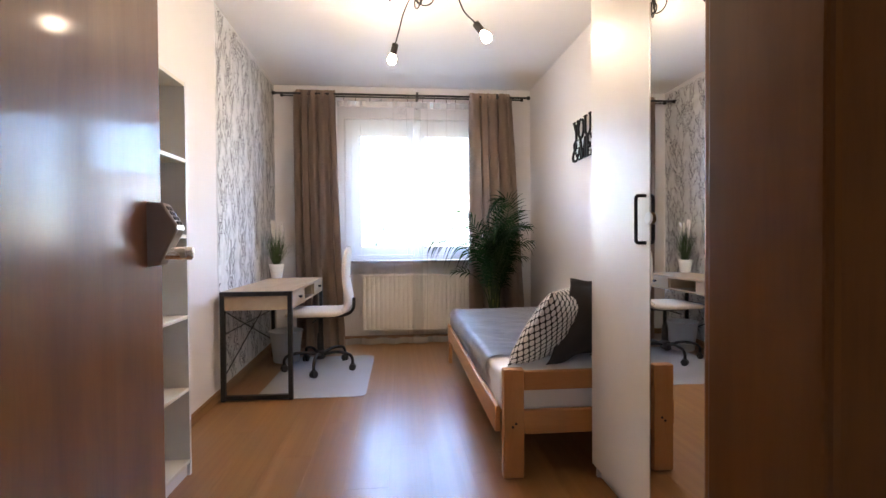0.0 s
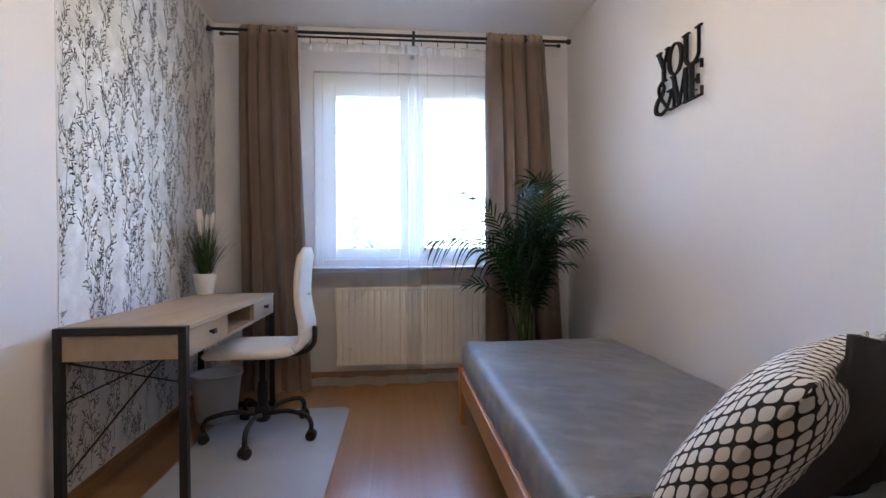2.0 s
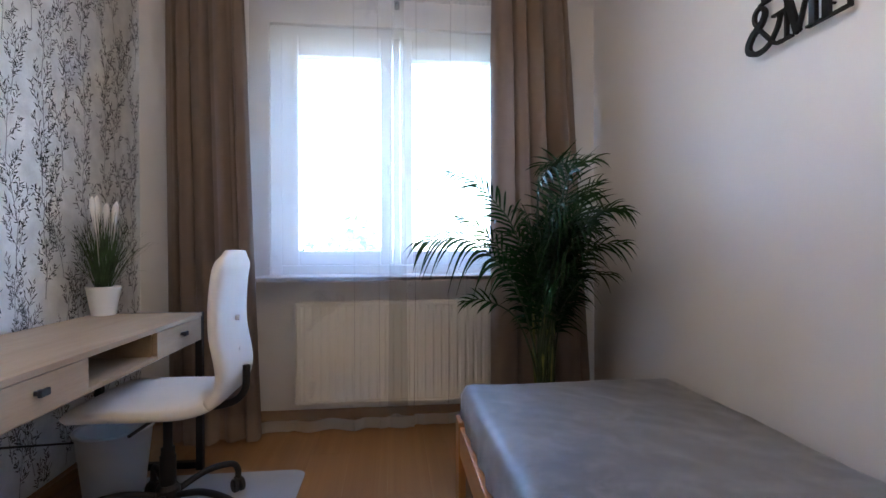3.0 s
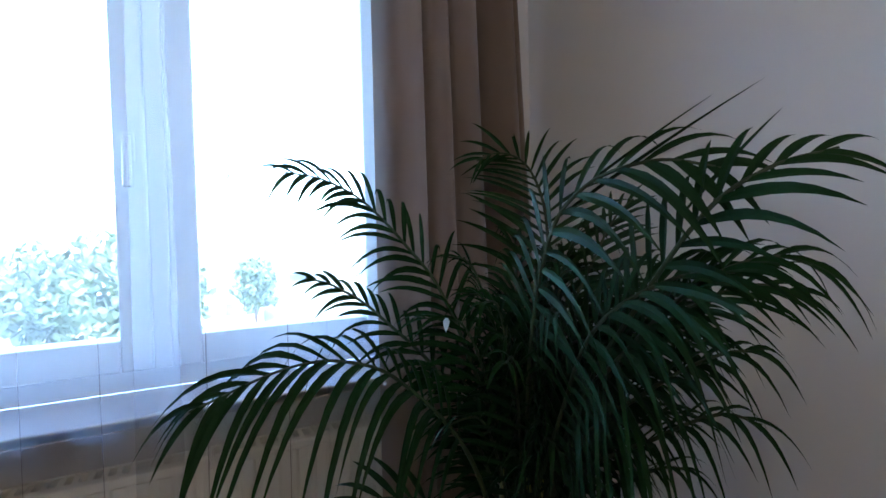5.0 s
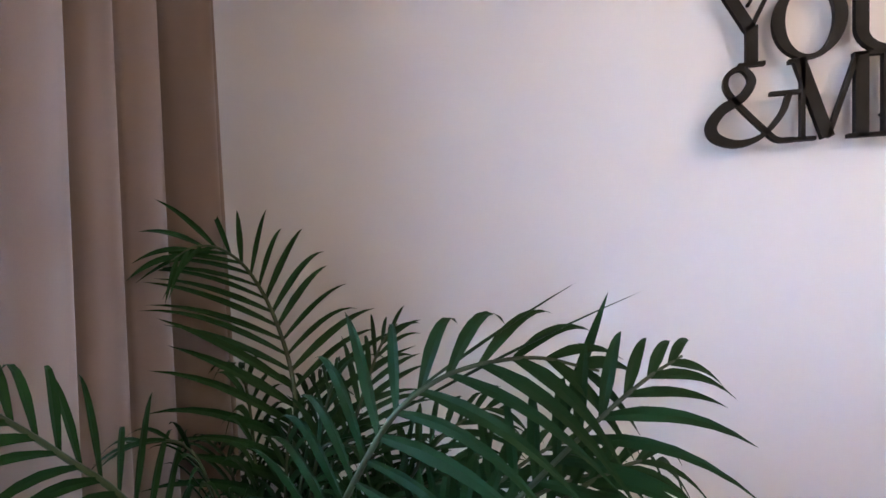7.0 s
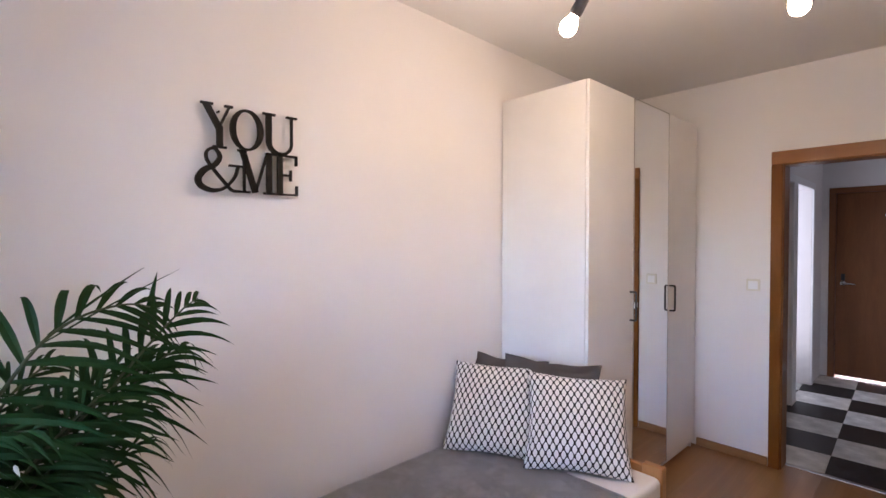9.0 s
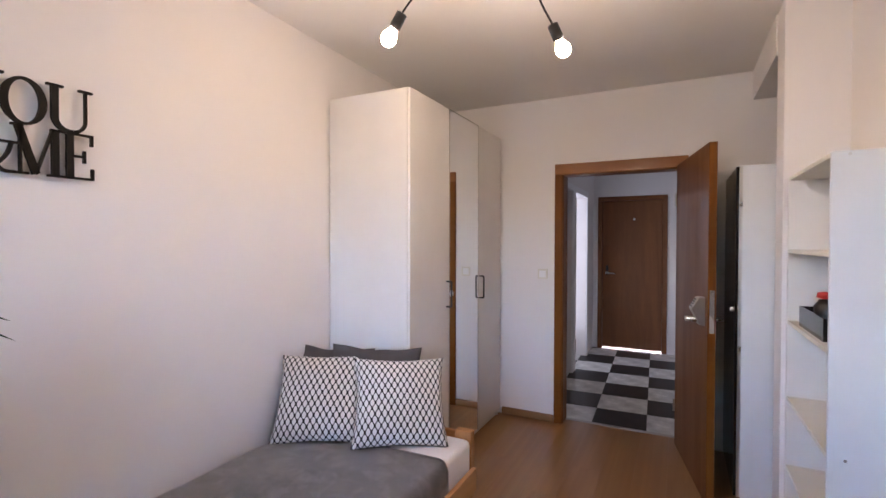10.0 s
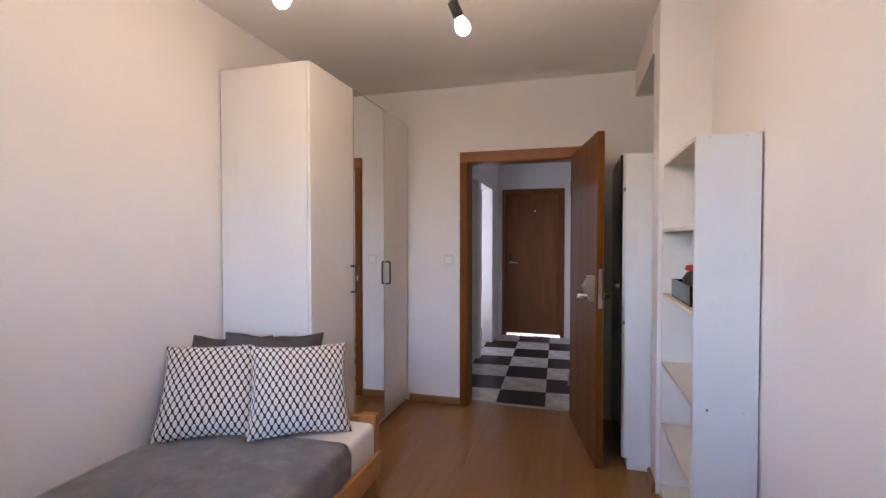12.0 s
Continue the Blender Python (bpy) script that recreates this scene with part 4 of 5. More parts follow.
def frond(stem_bm, leaf_bm, ctrl, rng, face=(0, 0, 1), start=0.45, length=0.24, width=0.0165, droop=0.35, gap=0.031, tilt=0.15, lean=0.65):
    """An arching stalk with two ranks of leaflets, spread out flat towards the way it faces."""
    pts = curve_points(ctrl, 9)
    n = len(pts)
    tube(pts, [0.0055 * (1 - 0.85 * i / (n - 1)) + 0.0008 for i in range(n)], 6, stem_bm)
    run = [0.0]
    for a, b in zip(pts, pts[1:]):
        run.append(run[-1] + (b - a).length)
    first, total = start * run[-1], run[-1]
    count = max(6, int((total - first) / gap))
    k, face = 0, Vector(face).normalized()
    for i in range(count):
        at = first + (total - first) * (i + 0.3) / count
        while k < n - 2 and run[k + 1] < at:
            k += 1
        p = pts[k].lerp(pts[k + 1], (at - run[k]) / max(1e-6, run[k + 1] - run[k]))
        d = (pts[min(k + 2, n - 1)] - pts[max(k - 1, 0)]).normalized()
        up = (face - d * face.dot(d)).normalized()
        side = d.cross(up)
        q = i / (count - 1)
        ln = length * (0.78 + 0.30 * math.sin(math.pi * min(1, q * 0.9 + 0.1))) * (1 - 0.50 * q ** 3)
        for sgn in (-1, 1):
            spread = (0.95 - 0.55 * q * q) * rng.uniform(0.9, 1.08)
            way = (d * (lean + 0.5 * q) + side * (sgn * spread) + up * (tilt * rng.uniform(0.5, 1.5))).normalized()
            leaflet(leaf_bm, p, way, up, ln * rng.uniform(0.85, 1.12), 1.16 * width * (1 - 0.35 * q) * rng.uniform(0.8, 1.15), droop * rng.uniform(0.6, 1.5))


def palm():
    cx, cy = 2.26, 4.50
    rng = random.Random(11)
    p = thing("areca_palm", (cx, cy, 0), "tall bushy green areca palm standing between bed and window", "palm plant")
    part("pot", turned([(0.0, 0.0), (0.115, 0.0), (0.155, 0.27), (0.165, 0.275), (0.165, 0.30), (0.15, 0.30), (0.145, 0.26), (0.0, 0.255)], (cx, cy), 36, None, False), TERRACOTTA, p, "", True)
    part("soil", turned([(0.0, 0.256), (0.143, 0.258), (0.0, 0.268)], (cx, cy), 24), SOIL, p)

    def grow(ctrl, **shape):
        sb, lb = bmesh.new(), bmesh.new()
        b = Vector((cx + rng.uniform(-0.05, 0.05), cy + rng.uniform(-0.05, 0.05), 0.26))
        c = Vector(ctrl[0])
        knee = b.lerp(c, 0.5)
        knee.x, knee.y = b.x + (c.x - b.x) * 0.3, b.y + (c.y - b.y) * 0.3
        frond(sb, lb, [b, knee, *ctrl], rng, **shape)
        fr = part("frond", lb, LEAF, p)
        part("stalk", sb, STEM, fr, "", True)

    # towards the window
    grow([(2.20, 4.53, 0.85), (2.12, 4.60, 1.14), (2.04, 4.64, 1.27), (1.955, 4.665, 1.365), (1.86, 4.62, 1.405), (1.775, 4.57, 1.412)], face=(0.1, -0.8, 0.5), start=0.43, length=0.20, droop=0.42, width=0.015)
    grow([(2.12, 4.56, 0.93), (1.98, 4.643, 1.11), (1.89, 4.66, 1.18), (1.825, 4.67, 1.205)], face=(0.1, -0.8, 0.5), start=0.46, length=0.16, droop=0.42, width=0.014)
    grow([(2.10, 4.47, 0.84), (1.95, 4.45, 1.02), (1.84, 4.43, 1.08), (1.74, 4.416, 1.086), (1.61, 4.375, 1.058)], face=(0.1, -0.55, 0.8), start=0.53, length=0.225, droop=0.75)
    grow([(2.10, 4.50, 0.70), (1.94, 4.50, 0.785), (1.84, 4.51, 0.775)], face=(0, -0.5, 0.9), start=0.75, length=0.13, droop=0.25)
    # up against the curtain, curling over at the top
    grow([(2.33, 4.53, 1.05), (2.367, 4.54, 1.24), (2.42, 4.62, 1.37), (2.44, 4.70, 1.465), (2.43, 4.76, 1.51), (2.375, 4.77, 1.515), (2.31, 4.76, 1.49)], face=(-0.55, -0.75, 0.2), start=0.52, length=0.265, droop=0.2, tilt=0.05, width=0.0145, gap=0.032, lean=0.5)
    grow([(2.33, 4.47, 1.02), (2.40, 4.43, 1.22), (2.45, 4.41, 1.32), (2.485, 4.39, 1.36)], face=(-0.75, -0.55, 0.2), start=0.52, length=0.20, droop=0.3, width=0.0125, tilt=0.05, gap=0.028)
    # out over the bed
    grow([(2.20, 4.40, 1.03), (2.15, 4.28, 1.27), (2.156, 4.20, 1.358), (2.185, 4.10, 1.385), (2.225, 4.02, 1.365)], face=(-0.80, -0.1, 0.55), start=0.58, length=0.225, width=0.0195, droop=0.4, tilt=0.02, lean=0.34, gap=0.037)
    grow([(2.24, 4.30, 0.98), (2.20, 4.14, 1.18), (2.19, 4.03, 1.310), (2.22, 3.97, 1.360), (2.268, 3.925, 1.378)], face=(-0.75, -0.25, 0.6), start=0.56, length=0.205, width=0.0175, droop=0.35, tilt=0.05, lean=0.5, gap=0.036)
    grow([(2.23, 4.32, 0.93), (2.20, 4.15, 1.12), (2.215, 4.05, 1.22), (2.24, 3.98, 1.255), (2.275, 3.94, 1.240)], face=(-0.5, -0.2, 0.8), start=0.55, length=0.20, width=0.0165, droop=0.75)
    grow([(2.24, 4.32, 0.88), (2.25, 4.16, 1.04), (2.275, 4.07, 1.11), (2.30, 4.02, 1.125)], face=(-0.4, -0.2, 0.9), start=0.52, length=0.19, droop=0.8, width=0.0145)
    grow([(2.25, 4.32, 0.82), (2.26, 4.16, 0.96), (2.28, 4.07, 1.025), (2.295, 4.02, 1.025)], face=(-0.2, -0.3, 0.9), start=0.52, length=0.19, droop=0.85, width=0.014)
    grow([(2.27, 4.34, 0.74), (2.30, 4.20, 0.88), (2.33, 4.14, 0.90)], start=0.58, length=0.17, droop=0.6, width=0.014)
    grow([(2.22, 4.34, 0.93), (2.18, 4.21, 1.13), (2.20, 4.09, 1.22), (2.26, 4.01, 1.235)], face=(-0.7, -0.2, 0.6), start=0.5, length=0.21, droop=0.5, lean=0.5)
    grow([(2.28, 4.34, 0.93), (2.32, 4.19, 1.13), (2.38, 4.09, 1.20), (2.43, 4.03, 1.19)], face=(-0.6, -0.3, 0.7), start=0.5, length=0.20, droop=0.55, width=0.0145)
    grow([(2.30, 4.41, 0.93), (2.38, 4.31, 1.14), (2.46, 4.23, 1.21), (2.52, 4.18, 1.20)], face=(-0.6, -0.4, 0.6), start=0.5, length=0.20, droop=0.45, width=0.0145)
    # long single tips above the near fronds
    m = bmesh.new()
    for a, b in (((2.15, 4.26, 1.31), (2.212, 3.972, 1.472)), ((2.15, 4.23, 1.34), (2.235, 4.045, 1.475)), ((2.19, 4.06, 1.31), (2.318, 4.006, 1.455))):
        a, b = Vector(a), Vector(b)
        leaflet(m, a, (b - a).normalized(), Vector((0, 0, 1)), (b - a).length, 0.015, 0.03)
    part("frond", m, LEAF, p)
    # the inner crown
    for t in ((2.47, 4.45, 1.30), (2.54, 4.58, 1.24), (2.56, 4.26, 1.06), (2.14, 4.66, 1.24), (2.36, 4.68, 1.30), (2.30, 4.34, 1.22), (2.10, 4.34, 1.06), (2.44, 4.62, 1.00),
              (2.14, 4.62, 1.02), (2.40, 4.36, 1.04), (2.42, 4.80, 1.12), (2.04, 4.46, 0.92), (2.32, 4.24, 0.90), (2.46, 4.44, 0.90), (2.20, 4.64, 0.94), (2.05, 4.60, 0.98),
              (2.38, 4.22, 1.12), (2.18, 4.28, 0.90), (2.50, 4.26, 0.92), (2.26, 4.42, 1.18), (2.34, 4.52, 1.22), (2.22, 4.56, 1.12), (2.42, 4.50, 1.12), (2.16, 4.44, 1.08),
              (2.30, 4.60, 1.10), (2.36, 4.40, 0.92), (2.24, 4.50, 0.96), (2.12, 4.52, 0.86), (2.36, 4.58, 0.88), (2.28, 4.36, 1.02), (2.22, 4.20, 1.10), (2.34, 4.14, 1.16), (2.44, 4.20, 1.12), (2.14, 4.24, 1.16),
              (2.28, 4.26, 1.14), (2.40, 4.30, 1.18), (2.10, 4.42, 1.16), (2.02, 4.54, 1.12), (2.22, 4.34, 1.24), (2.46, 4.36, 1.06), (2.14, 4.56, 1.16)):
        t = Vector(t)
        out = Vector((t.x - cx, t.y - cy, 0))
        top = t.z + 0.02
        grow([Vector((cx, cy, 0.26)) + out * 0.24 + Vector((0, 0, (top - 0.26) * 0.66)), Vector((cx, cy, 0.26)) + out * 0.55 + Vector((0, 0, (top - 0.26) * 0.94)), t],
             face=(rng.uniform(-0.9, 0.4), rng.uniform(-0.9, 0.4), 0.6), start=0.50, length=0.18 + 0.03 * rng.random(), droop=rng.uniform(0.35, 0.7), width=0.0140, gap=0.033)
    for i in range(14):
        m = bmesh.new()
        a, r = rng.uniform(0, 6.28), rng.uniform(0.01, 0.05)
        x, y = cx + r * math.cos(a), cy + r * math.sin(a)
        tube([(x, y, 0.25), (x + rng.uniform(-0.02, 0.02), y + rng.uniform(-0.02, 0.02), 0.5), (x + rng.uniform(-0.05, 0.05), y + rng.uniform(-0.05, 0.05), 0.78)], [0.011, 0.009, 0.005], 7, m)
        part("cane", m, CANE, p, "", True)
    m = bmesh.new()
    blade(m, (1.956, 4.282, 1.165), (1.951, 4.275, 1.145), 0.0, 0.010, 4)
    part("plant_tag", m, TAG, p, "pale blue plant tag")


palm()


# ---- bed ----
def bed():
    xl, xr, yh, yf = 1.765, 2.735, 2.095, 4.205
    b = thing("bed_frame", ((xl + xr) / 2, (yh + yf) / 2, 0), "single pine bed frame with square posts against the wardrobe", "bed")
    for x in (xl + 0.035, xr - 0.095):
        part("post", box(x, yh, 0.0015, x + 0.095, yh + 0.045, 0.495, 0.006, 3), PINE_Z, b)
    for x in (xl, xr - 0.03):
        part("post", box(x, yf - 0.095, 0.0015, x + 0.03, yf, 0.335, 0.005, 3), PINE_Z, b)
    part("head_rail", box(xl + 0.13, yh + 0.008, 0.395, xr - 0.095, yh + 0.036, 0.482, 0.006), PINE_X, b)
    part("head_rail", box(xl + 0.13, yh + 0.008, 0.195, xr - 0.095, yh + 0.036, 0.305, 0.006), PINE_X, b)
    part("foot_rail", box(xl + 0.03, yf - 0.032, 0.20, xr - 0.03, yf - 0.006, 0.318, 0.006), PINE_X, b)
    part("side_rail", box(xl + 0.004, yh + 0.045, 0.20, xl + 0.030, yf - 0.095, 0.318, 0.005), PINE_Y, b)
    part("side_rail", box(xr - 0.030, yh + 0.045, 0.20, xr - 0.004, yf - 0.095, 0.318, 0.005), PINE_Y, b)
    for z in (0.235, 0.25):
        part("bolt", tube([(xl + 0.082 + (z - 0.24), yh - 0.001, z), (xl + 0.082 + (z - 0.24), yh + 0.001, z)], 0.006, 12), BLACK_METAL, b)
    for i in range(13):
        y = yh + 0.12 + i * 0.155
        part("slat", box(xl + 0.032, y, 0.262, xr - 0.032, y + 0.07, 0.28), PINE_X, b)
    m = box(xl + 0.034, yh + 0.048, 0.2815, xr - 0.034, yf - 0.04, 0.462, 0.03, 4)
    tagged(part("mattress", m, SHEET, None, "", True), "white sheeted mattress lying in the pine bed frame", "mattress")
    # fleece: drapes over the mattress edges
    x0, x1, y0, y1 = xl + 0.020, xr - 0.020, 2.44, yf - 0.022
    nx, ny = 60, 90
    m = bmesh.new()
    grid = []
    for j in range(ny + 1):
        row = []
        for i in range(nx + 1):
            u, v = i / nx, j / ny
            x, y = x0 + (x1 - x0) * u, y0 + (y1 - y0) * v
            e = min(x - x0, x1 - x, (y1 - y) * 1.0)
            z = 0.476 + 0.006 * noise.noise((x * 5, y * 5, 3)) + 0.004 * noise.noise((x * 14 + y * 9, y * 12, 7))
            if e < 0.045:
                z -= 0.045 - math.sqrt(max(0, 0.045 ** 2 - (0.045 - e) ** 2))
            row.append(m.verts.new((x, y, z)))
        grid.append(row)
    for j in range(ny):
        for i in range(nx):
            m.faces.new((grid[j][i], grid[j][i + 1], grid[j + 1][i + 1], grid[j + 1][i]))
    # hanging edge all round but the head
    rim = [grid[j][0] for j in range(ny + 1)] + [grid[ny][i] for i in range(1, nx + 1)] + [grid[j][nx] for j in range(ny - 1, -1, -1)]
    low = []
    for k, v in enumerate(rim):
        z = 0.325 + 0.004 * math.sin(k * 0.7)
        low.append(m.verts.new((v.co.x + 0.004 * math.sin(k * 0.9), v.co.y, z)))
    for k in range(len(rim) - 1):
        m.faces.new((rim[k + 1], rim[k], low[k], low[k + 1]))
    bmesh.ops.solidify(m, geom=m.faces[:], thickness=0.007)
    bmesh.ops.recalc_face_normals(m, faces=m.faces)
    tagged(part("blanket", m, FLEECE, None, "", True), "grey fleece blanket spread over the mattress", "blanket")


bed()


# ---- cushions ----
def cushion_mesh(w, h, t, flange=0.0, seed=1, n=26):
    """A soft square: pulled-in sides, pointed corners, a few dents."""
    m = bmesh.new()
    sides = []
    for s in (1, -1):
        g = []
        for j in range(n + 1):
            row = []
            for i in range(n + 1):
                u, v = i / n * 2 - 1, j / n * 2 - 1
                dip = 0.11 if flange else 0.075
                pull = 1 - 0.075 * (1 - v * v), 1 - dip * (1 - abs(u) ** 1.5) + (0.007 * math.sin(u * 9 + seed) if flange else 0)
                fx, fz = u, v
                inner = 1 - flange
                a, b = min(1, abs(fx) / inner), min(1, abs(fz) / inner)
                body = (max(0, 1 - a ** 2.4) * max(0, 1 - b ** 2.4)) ** 0.48
                y = s * (t / 2 * body * (1 + 0.10 * noise.noise((u * 2 + seed, v * 2, s * 3))) + 0.002)
                y += 0.004 * noise.noise((u * 5, v * 5 + seed, 2)) + (0.012 * math.sin(u * 7 + seed) * (max(0, abs(fz) - inner) / max(flange, 0.01)) if flange else 0)
                row.append(m.verts.new((fx * pull[0] * w / 2, y, h / 2 + fz * pull[1] * h / 2)))
            g.append(row)
        for j in range(n):
            for i in range(n):
                q = (g[j][i], g[j][i + 1], g[j + 1][i + 1], g[j + 1][i])
                m.faces.new(q if s < 0 else q[::-1])
        sides.append(g)
    a, b = sides
    ring = [(0, i) for i in range(n)] + [(j, n) for j in range(n)] + [(n, i) for i in range(n, 0, -1)] + [(j, 0) for j in range(n, 0, -1)]
    for k in range(len(ring)):
        (j0, i0), (j1, i1) = ring[k], ring[(k + 1) % len(ring)]
        m.faces.new((a[j0][i0], a[j1][i1], b[j1][i1], b[j0][i0]))
    # the print follows the cloth: metres along the surface from its middle
    flat = {}
    h_ = n // 2
    for g in sides:
        for j in range(n + 1):
            d = 0.0
            for way in (1, -1):
                d = 0.0
                for k in range(0, h_ + 1):
                    i = h_ + way * k
                    if k:
                        d += way * (g[j][i].co - g[j][i - way].co).length
                    flat.setdefault(g[j][i], [0, 0])[0] = d
        for i in range(n + 1):
            for way in (1, -1):
                d = 0.0
                for k in range(0, h_ + 1):
                    j = h_ + way * k
                    if k:
                        d += way * (g[j][i].co - g[j - way][i].co).length
                    flat[g[j][i]][1] = d
    uv = m.loops.layers.uv.new("cloth")
    for fc in m.faces:
        for lp in fc.loops:
            lp[uv].uv = flat[lp.vert]
    bmesh.ops.recalc_face_normals(m, faces=m.faces)
    return m


def cushion(name, w, h, t, material, m, label, flange=0.0, seed=1):
    ob = part(name, cushion_mesh(w, h, t, flange, seed), material, None, "", True)
    ob.matrix_world = m
    return tagged(ob, label, "cushion", "cushions on the bed")


cushion("scatter_cushion", 0.476, 0.471, 0.17, NET, pose(2.455, 2.577, 0.472, 34.7, 0, 30), "white cushion with black net print leaning against the wall side", 0, 2)
cushion("scatter_cushion", 0.482, 0.464, 0.17, NET, pose(2.058, 2.425, 0.472, 35.8, -2, 35.8), "white cushion with black net print near the bed edge", 0, 5)
cushion("scatter_cushion", 0.460, 0.467, 0.09, GREY_CLOTH, pose(2.550, 2.440, 0.466, 27, 0, 13), "charcoal flanged cushion tucked behind a printed one", 0.13, 8)
cushion("scatter_cushion", 0.501, 0.478, 0.10, GREY_CLOTH, pose(2.285, 2.380, 0.466, 22.7, -2.5, 25), "charcoal flanged cushion leaning on the wardrobe side", 0.13, 9)


# ---- wall letters ----
SIGN_X0, SIGN_X1 = 2.760, 2.774
S_U0, S_Z0 = 3.797, 1.706


def ribbon(bm, pts, widths, closed=False):
    """A flat stroke of changing width, cut from board."""
    p = [Vector((a, b)) for a, b in pts]
    n = len(p)
    quads = []
    for i in range(n):
        a = p[(i - 1) % n] if closed else p[max(i - 1, 0)]
        b = p[(i + 1) % n] if closed else p[min(i + 1, n - 1)]
        d = (b - a).normalized()
        nn = Vector((-d.y, d.x)) * widths[i] / 2
        quads.append((p[i] + nn, p[i] - nn))
    loops = []
    for l, r in quads:
        loops.append([(SIGN_X0, S_U0 - l.x, S_Z0 + l.y), (SIGN_X1, S_U0 - l.x, S_Z0 + l.y), (SIGN_X1, S_U0 - r.x, S_Z0 + r.y), (SIGN_X0, S_U0 - r.x, S_Z0 + r.y)])
    if closed:
        loops.append(loops[0])
    rings(bm, loops, True, not closed)


def bar(bm, a, b, w):
    ribbon(bm, [a, b], [w, w])


def letters():
    s = thing("wall_letters", (SIGN_X1, 3.6, S_Z0), "black cut-out letters reading YOU &ME on the wall", "wall sign")
    T, t = 0.0215, 0.0078
    # upper row 0.160 .. 0.325, lower row 0 .. 0.166
    b0, b1, c0, c1 = 0.163, 0.325, 0.004, 0.168
    m = bmesh.new()
    bar(m, (0.038, b1 - 0.004), (0.082, b0 + 0.075), T)
    bar(m, (0.120, b1 - 0.004), (0.082, b0 + 0.075), t)
    bar(m, (0.084, b0 + 0.082), (0.084, b0 + 0.004), T)
    bar(m, (0.020, b1 - 0.004), (0.062, b1 - 0.004), t)
    bar(m, (0.102, b1 - 0.004), (0.132, b1 - 0.004), t)
    bar(m, (0.060, b0 + 0.004), (0.108, b0 + 0.004), t)
    part("letter_y", m, LETTER, s)
    m = bmesh.new()
    k = 40
    pts = [(0.183 + 0.052 * math.cos(a), (b0 + b1) / 2 + 0.074 * math.sin(a)) for a in (2 * math.pi * i / k for i in range(k))]
    ribbon(m, pts, [t + (T - t) * abs(math.cos(2 * math.pi * i / k)) ** 1.5 for i in range(k)], True)
    part("letter_o", m, LETTER, s)
    m = bmesh.new()
    bar(m, (0.268, b1 - 0.003), (0.268, b0 + 0.048), T)
    arc = [(0.315 - 0.047 * math.cos(math.pi * i / 14), b0 + 0.050 - 0.044 * math.sin(math.pi * i / 14)) for i in range(15)]
    ribbon(m, arc, [T + (t - T) * (i / 14) ** 0.7 for i in range(15)])
    bar(m, (0.362, b1 - 0.003), (0.362, b0 + 0.048), t)
    bar(m, (0.245, b1 - 0.004), (0.294, b1 - 0.004), t)
    bar(m, (0.340, b1 - 0.004), (0.384, b1 - 0.004), t)
    part("letter_u", m, LETTER, s)
    m = bmesh.new()
    amp = [(0.150, 0.102), (0.136, 0.060), (0.100, 0.018), (0.058, 0.006), (0.020, 0.020), (0.010, 0.046), (0.030, 0.078), (0.068, 0.102), (0.084, 0.134), (0.066, 0.160), (0.042, 0.150), (0.038, 0.122), (0.062, 0.084), (0.104, 0.034), (0.128, 0.010), (0.156, 0.008)]
    pts = [(q.x, q.y) for q in curve_points([(a, b, 0) for a, b in amp], 5)]
    ws = [0.010 + 0.012 * max(0, math.sin(math.pi * 2.2 * i / len(pts) + 5.4)) for i in range(len(pts))]
    ribbon(m, pts, ws)
    bar(m, (0.116, 0.103), (0.168, 0.103), t)
    part("letter_ampersand", m, LETTER, s)
    m = bmesh.new()
    bar(m, (0.172, c0), (0.172, c1), t)
    bar(m, (0.166, c1 - 0.002), (0.214, c0 + 0.004), T)
    bar(m, (0.262, c1 - 0.002), (0.214, c0 + 0.004), t)
    bar(m, (0.268, c0), (0.268, c1), T)
    bar(m, (0.150, c0 + 0.004), (0.194, c0 + 0.004), t)
    bar(m, (0.246, c0 + 0.004), (0.292, c0 + 0.004), t)
    bar(m, (0.148, c1 - 0.004), (0.180, c1 - 0.004), t)
    bar(m, (0.255, c1 - 0.004), (0.290, c1 - 0.004), t)
    part("letter_m", m, LETTER, s)
    m = bmesh.new()
    bar(m, (0.312, c0), (0.312, c1), T)
    for z, e in ((c0 + 0.004, 0.386), (c1 - 0.004, 0.384), ((c0 + c1) / 2, 0.358)):
        bar(m, (0.290, z) if e > 0.36 else (0.312, z), (e, z), t)
    bar(m, (0.383, c0), (0.383, c0 + 0.042), t)
    bar(m, (0.381, c1), (0.381, c1 - 0.040), t)
    bar(m, (0.357, (c0 + c1) / 2 - 0.022), (0.357, (c0 + c1) / 2 + 0.022), t)
    part("letter_e", m, LETTER, s)
    for u, z in ((0.085, 0.30), (0.312, 0.05)):
        part("spacer", tube([(SIGN_X1, S_U0 - u, S_Z0 + z), (X_R, S_U0 - u, S_Z0 + z)], 0.004, 8), LETTER, s)


letters()


# ---- curtain rods, curtains, voile ----
ROD_F, ROD_B, ROD_Z = 4.86, 4.925, 2.566


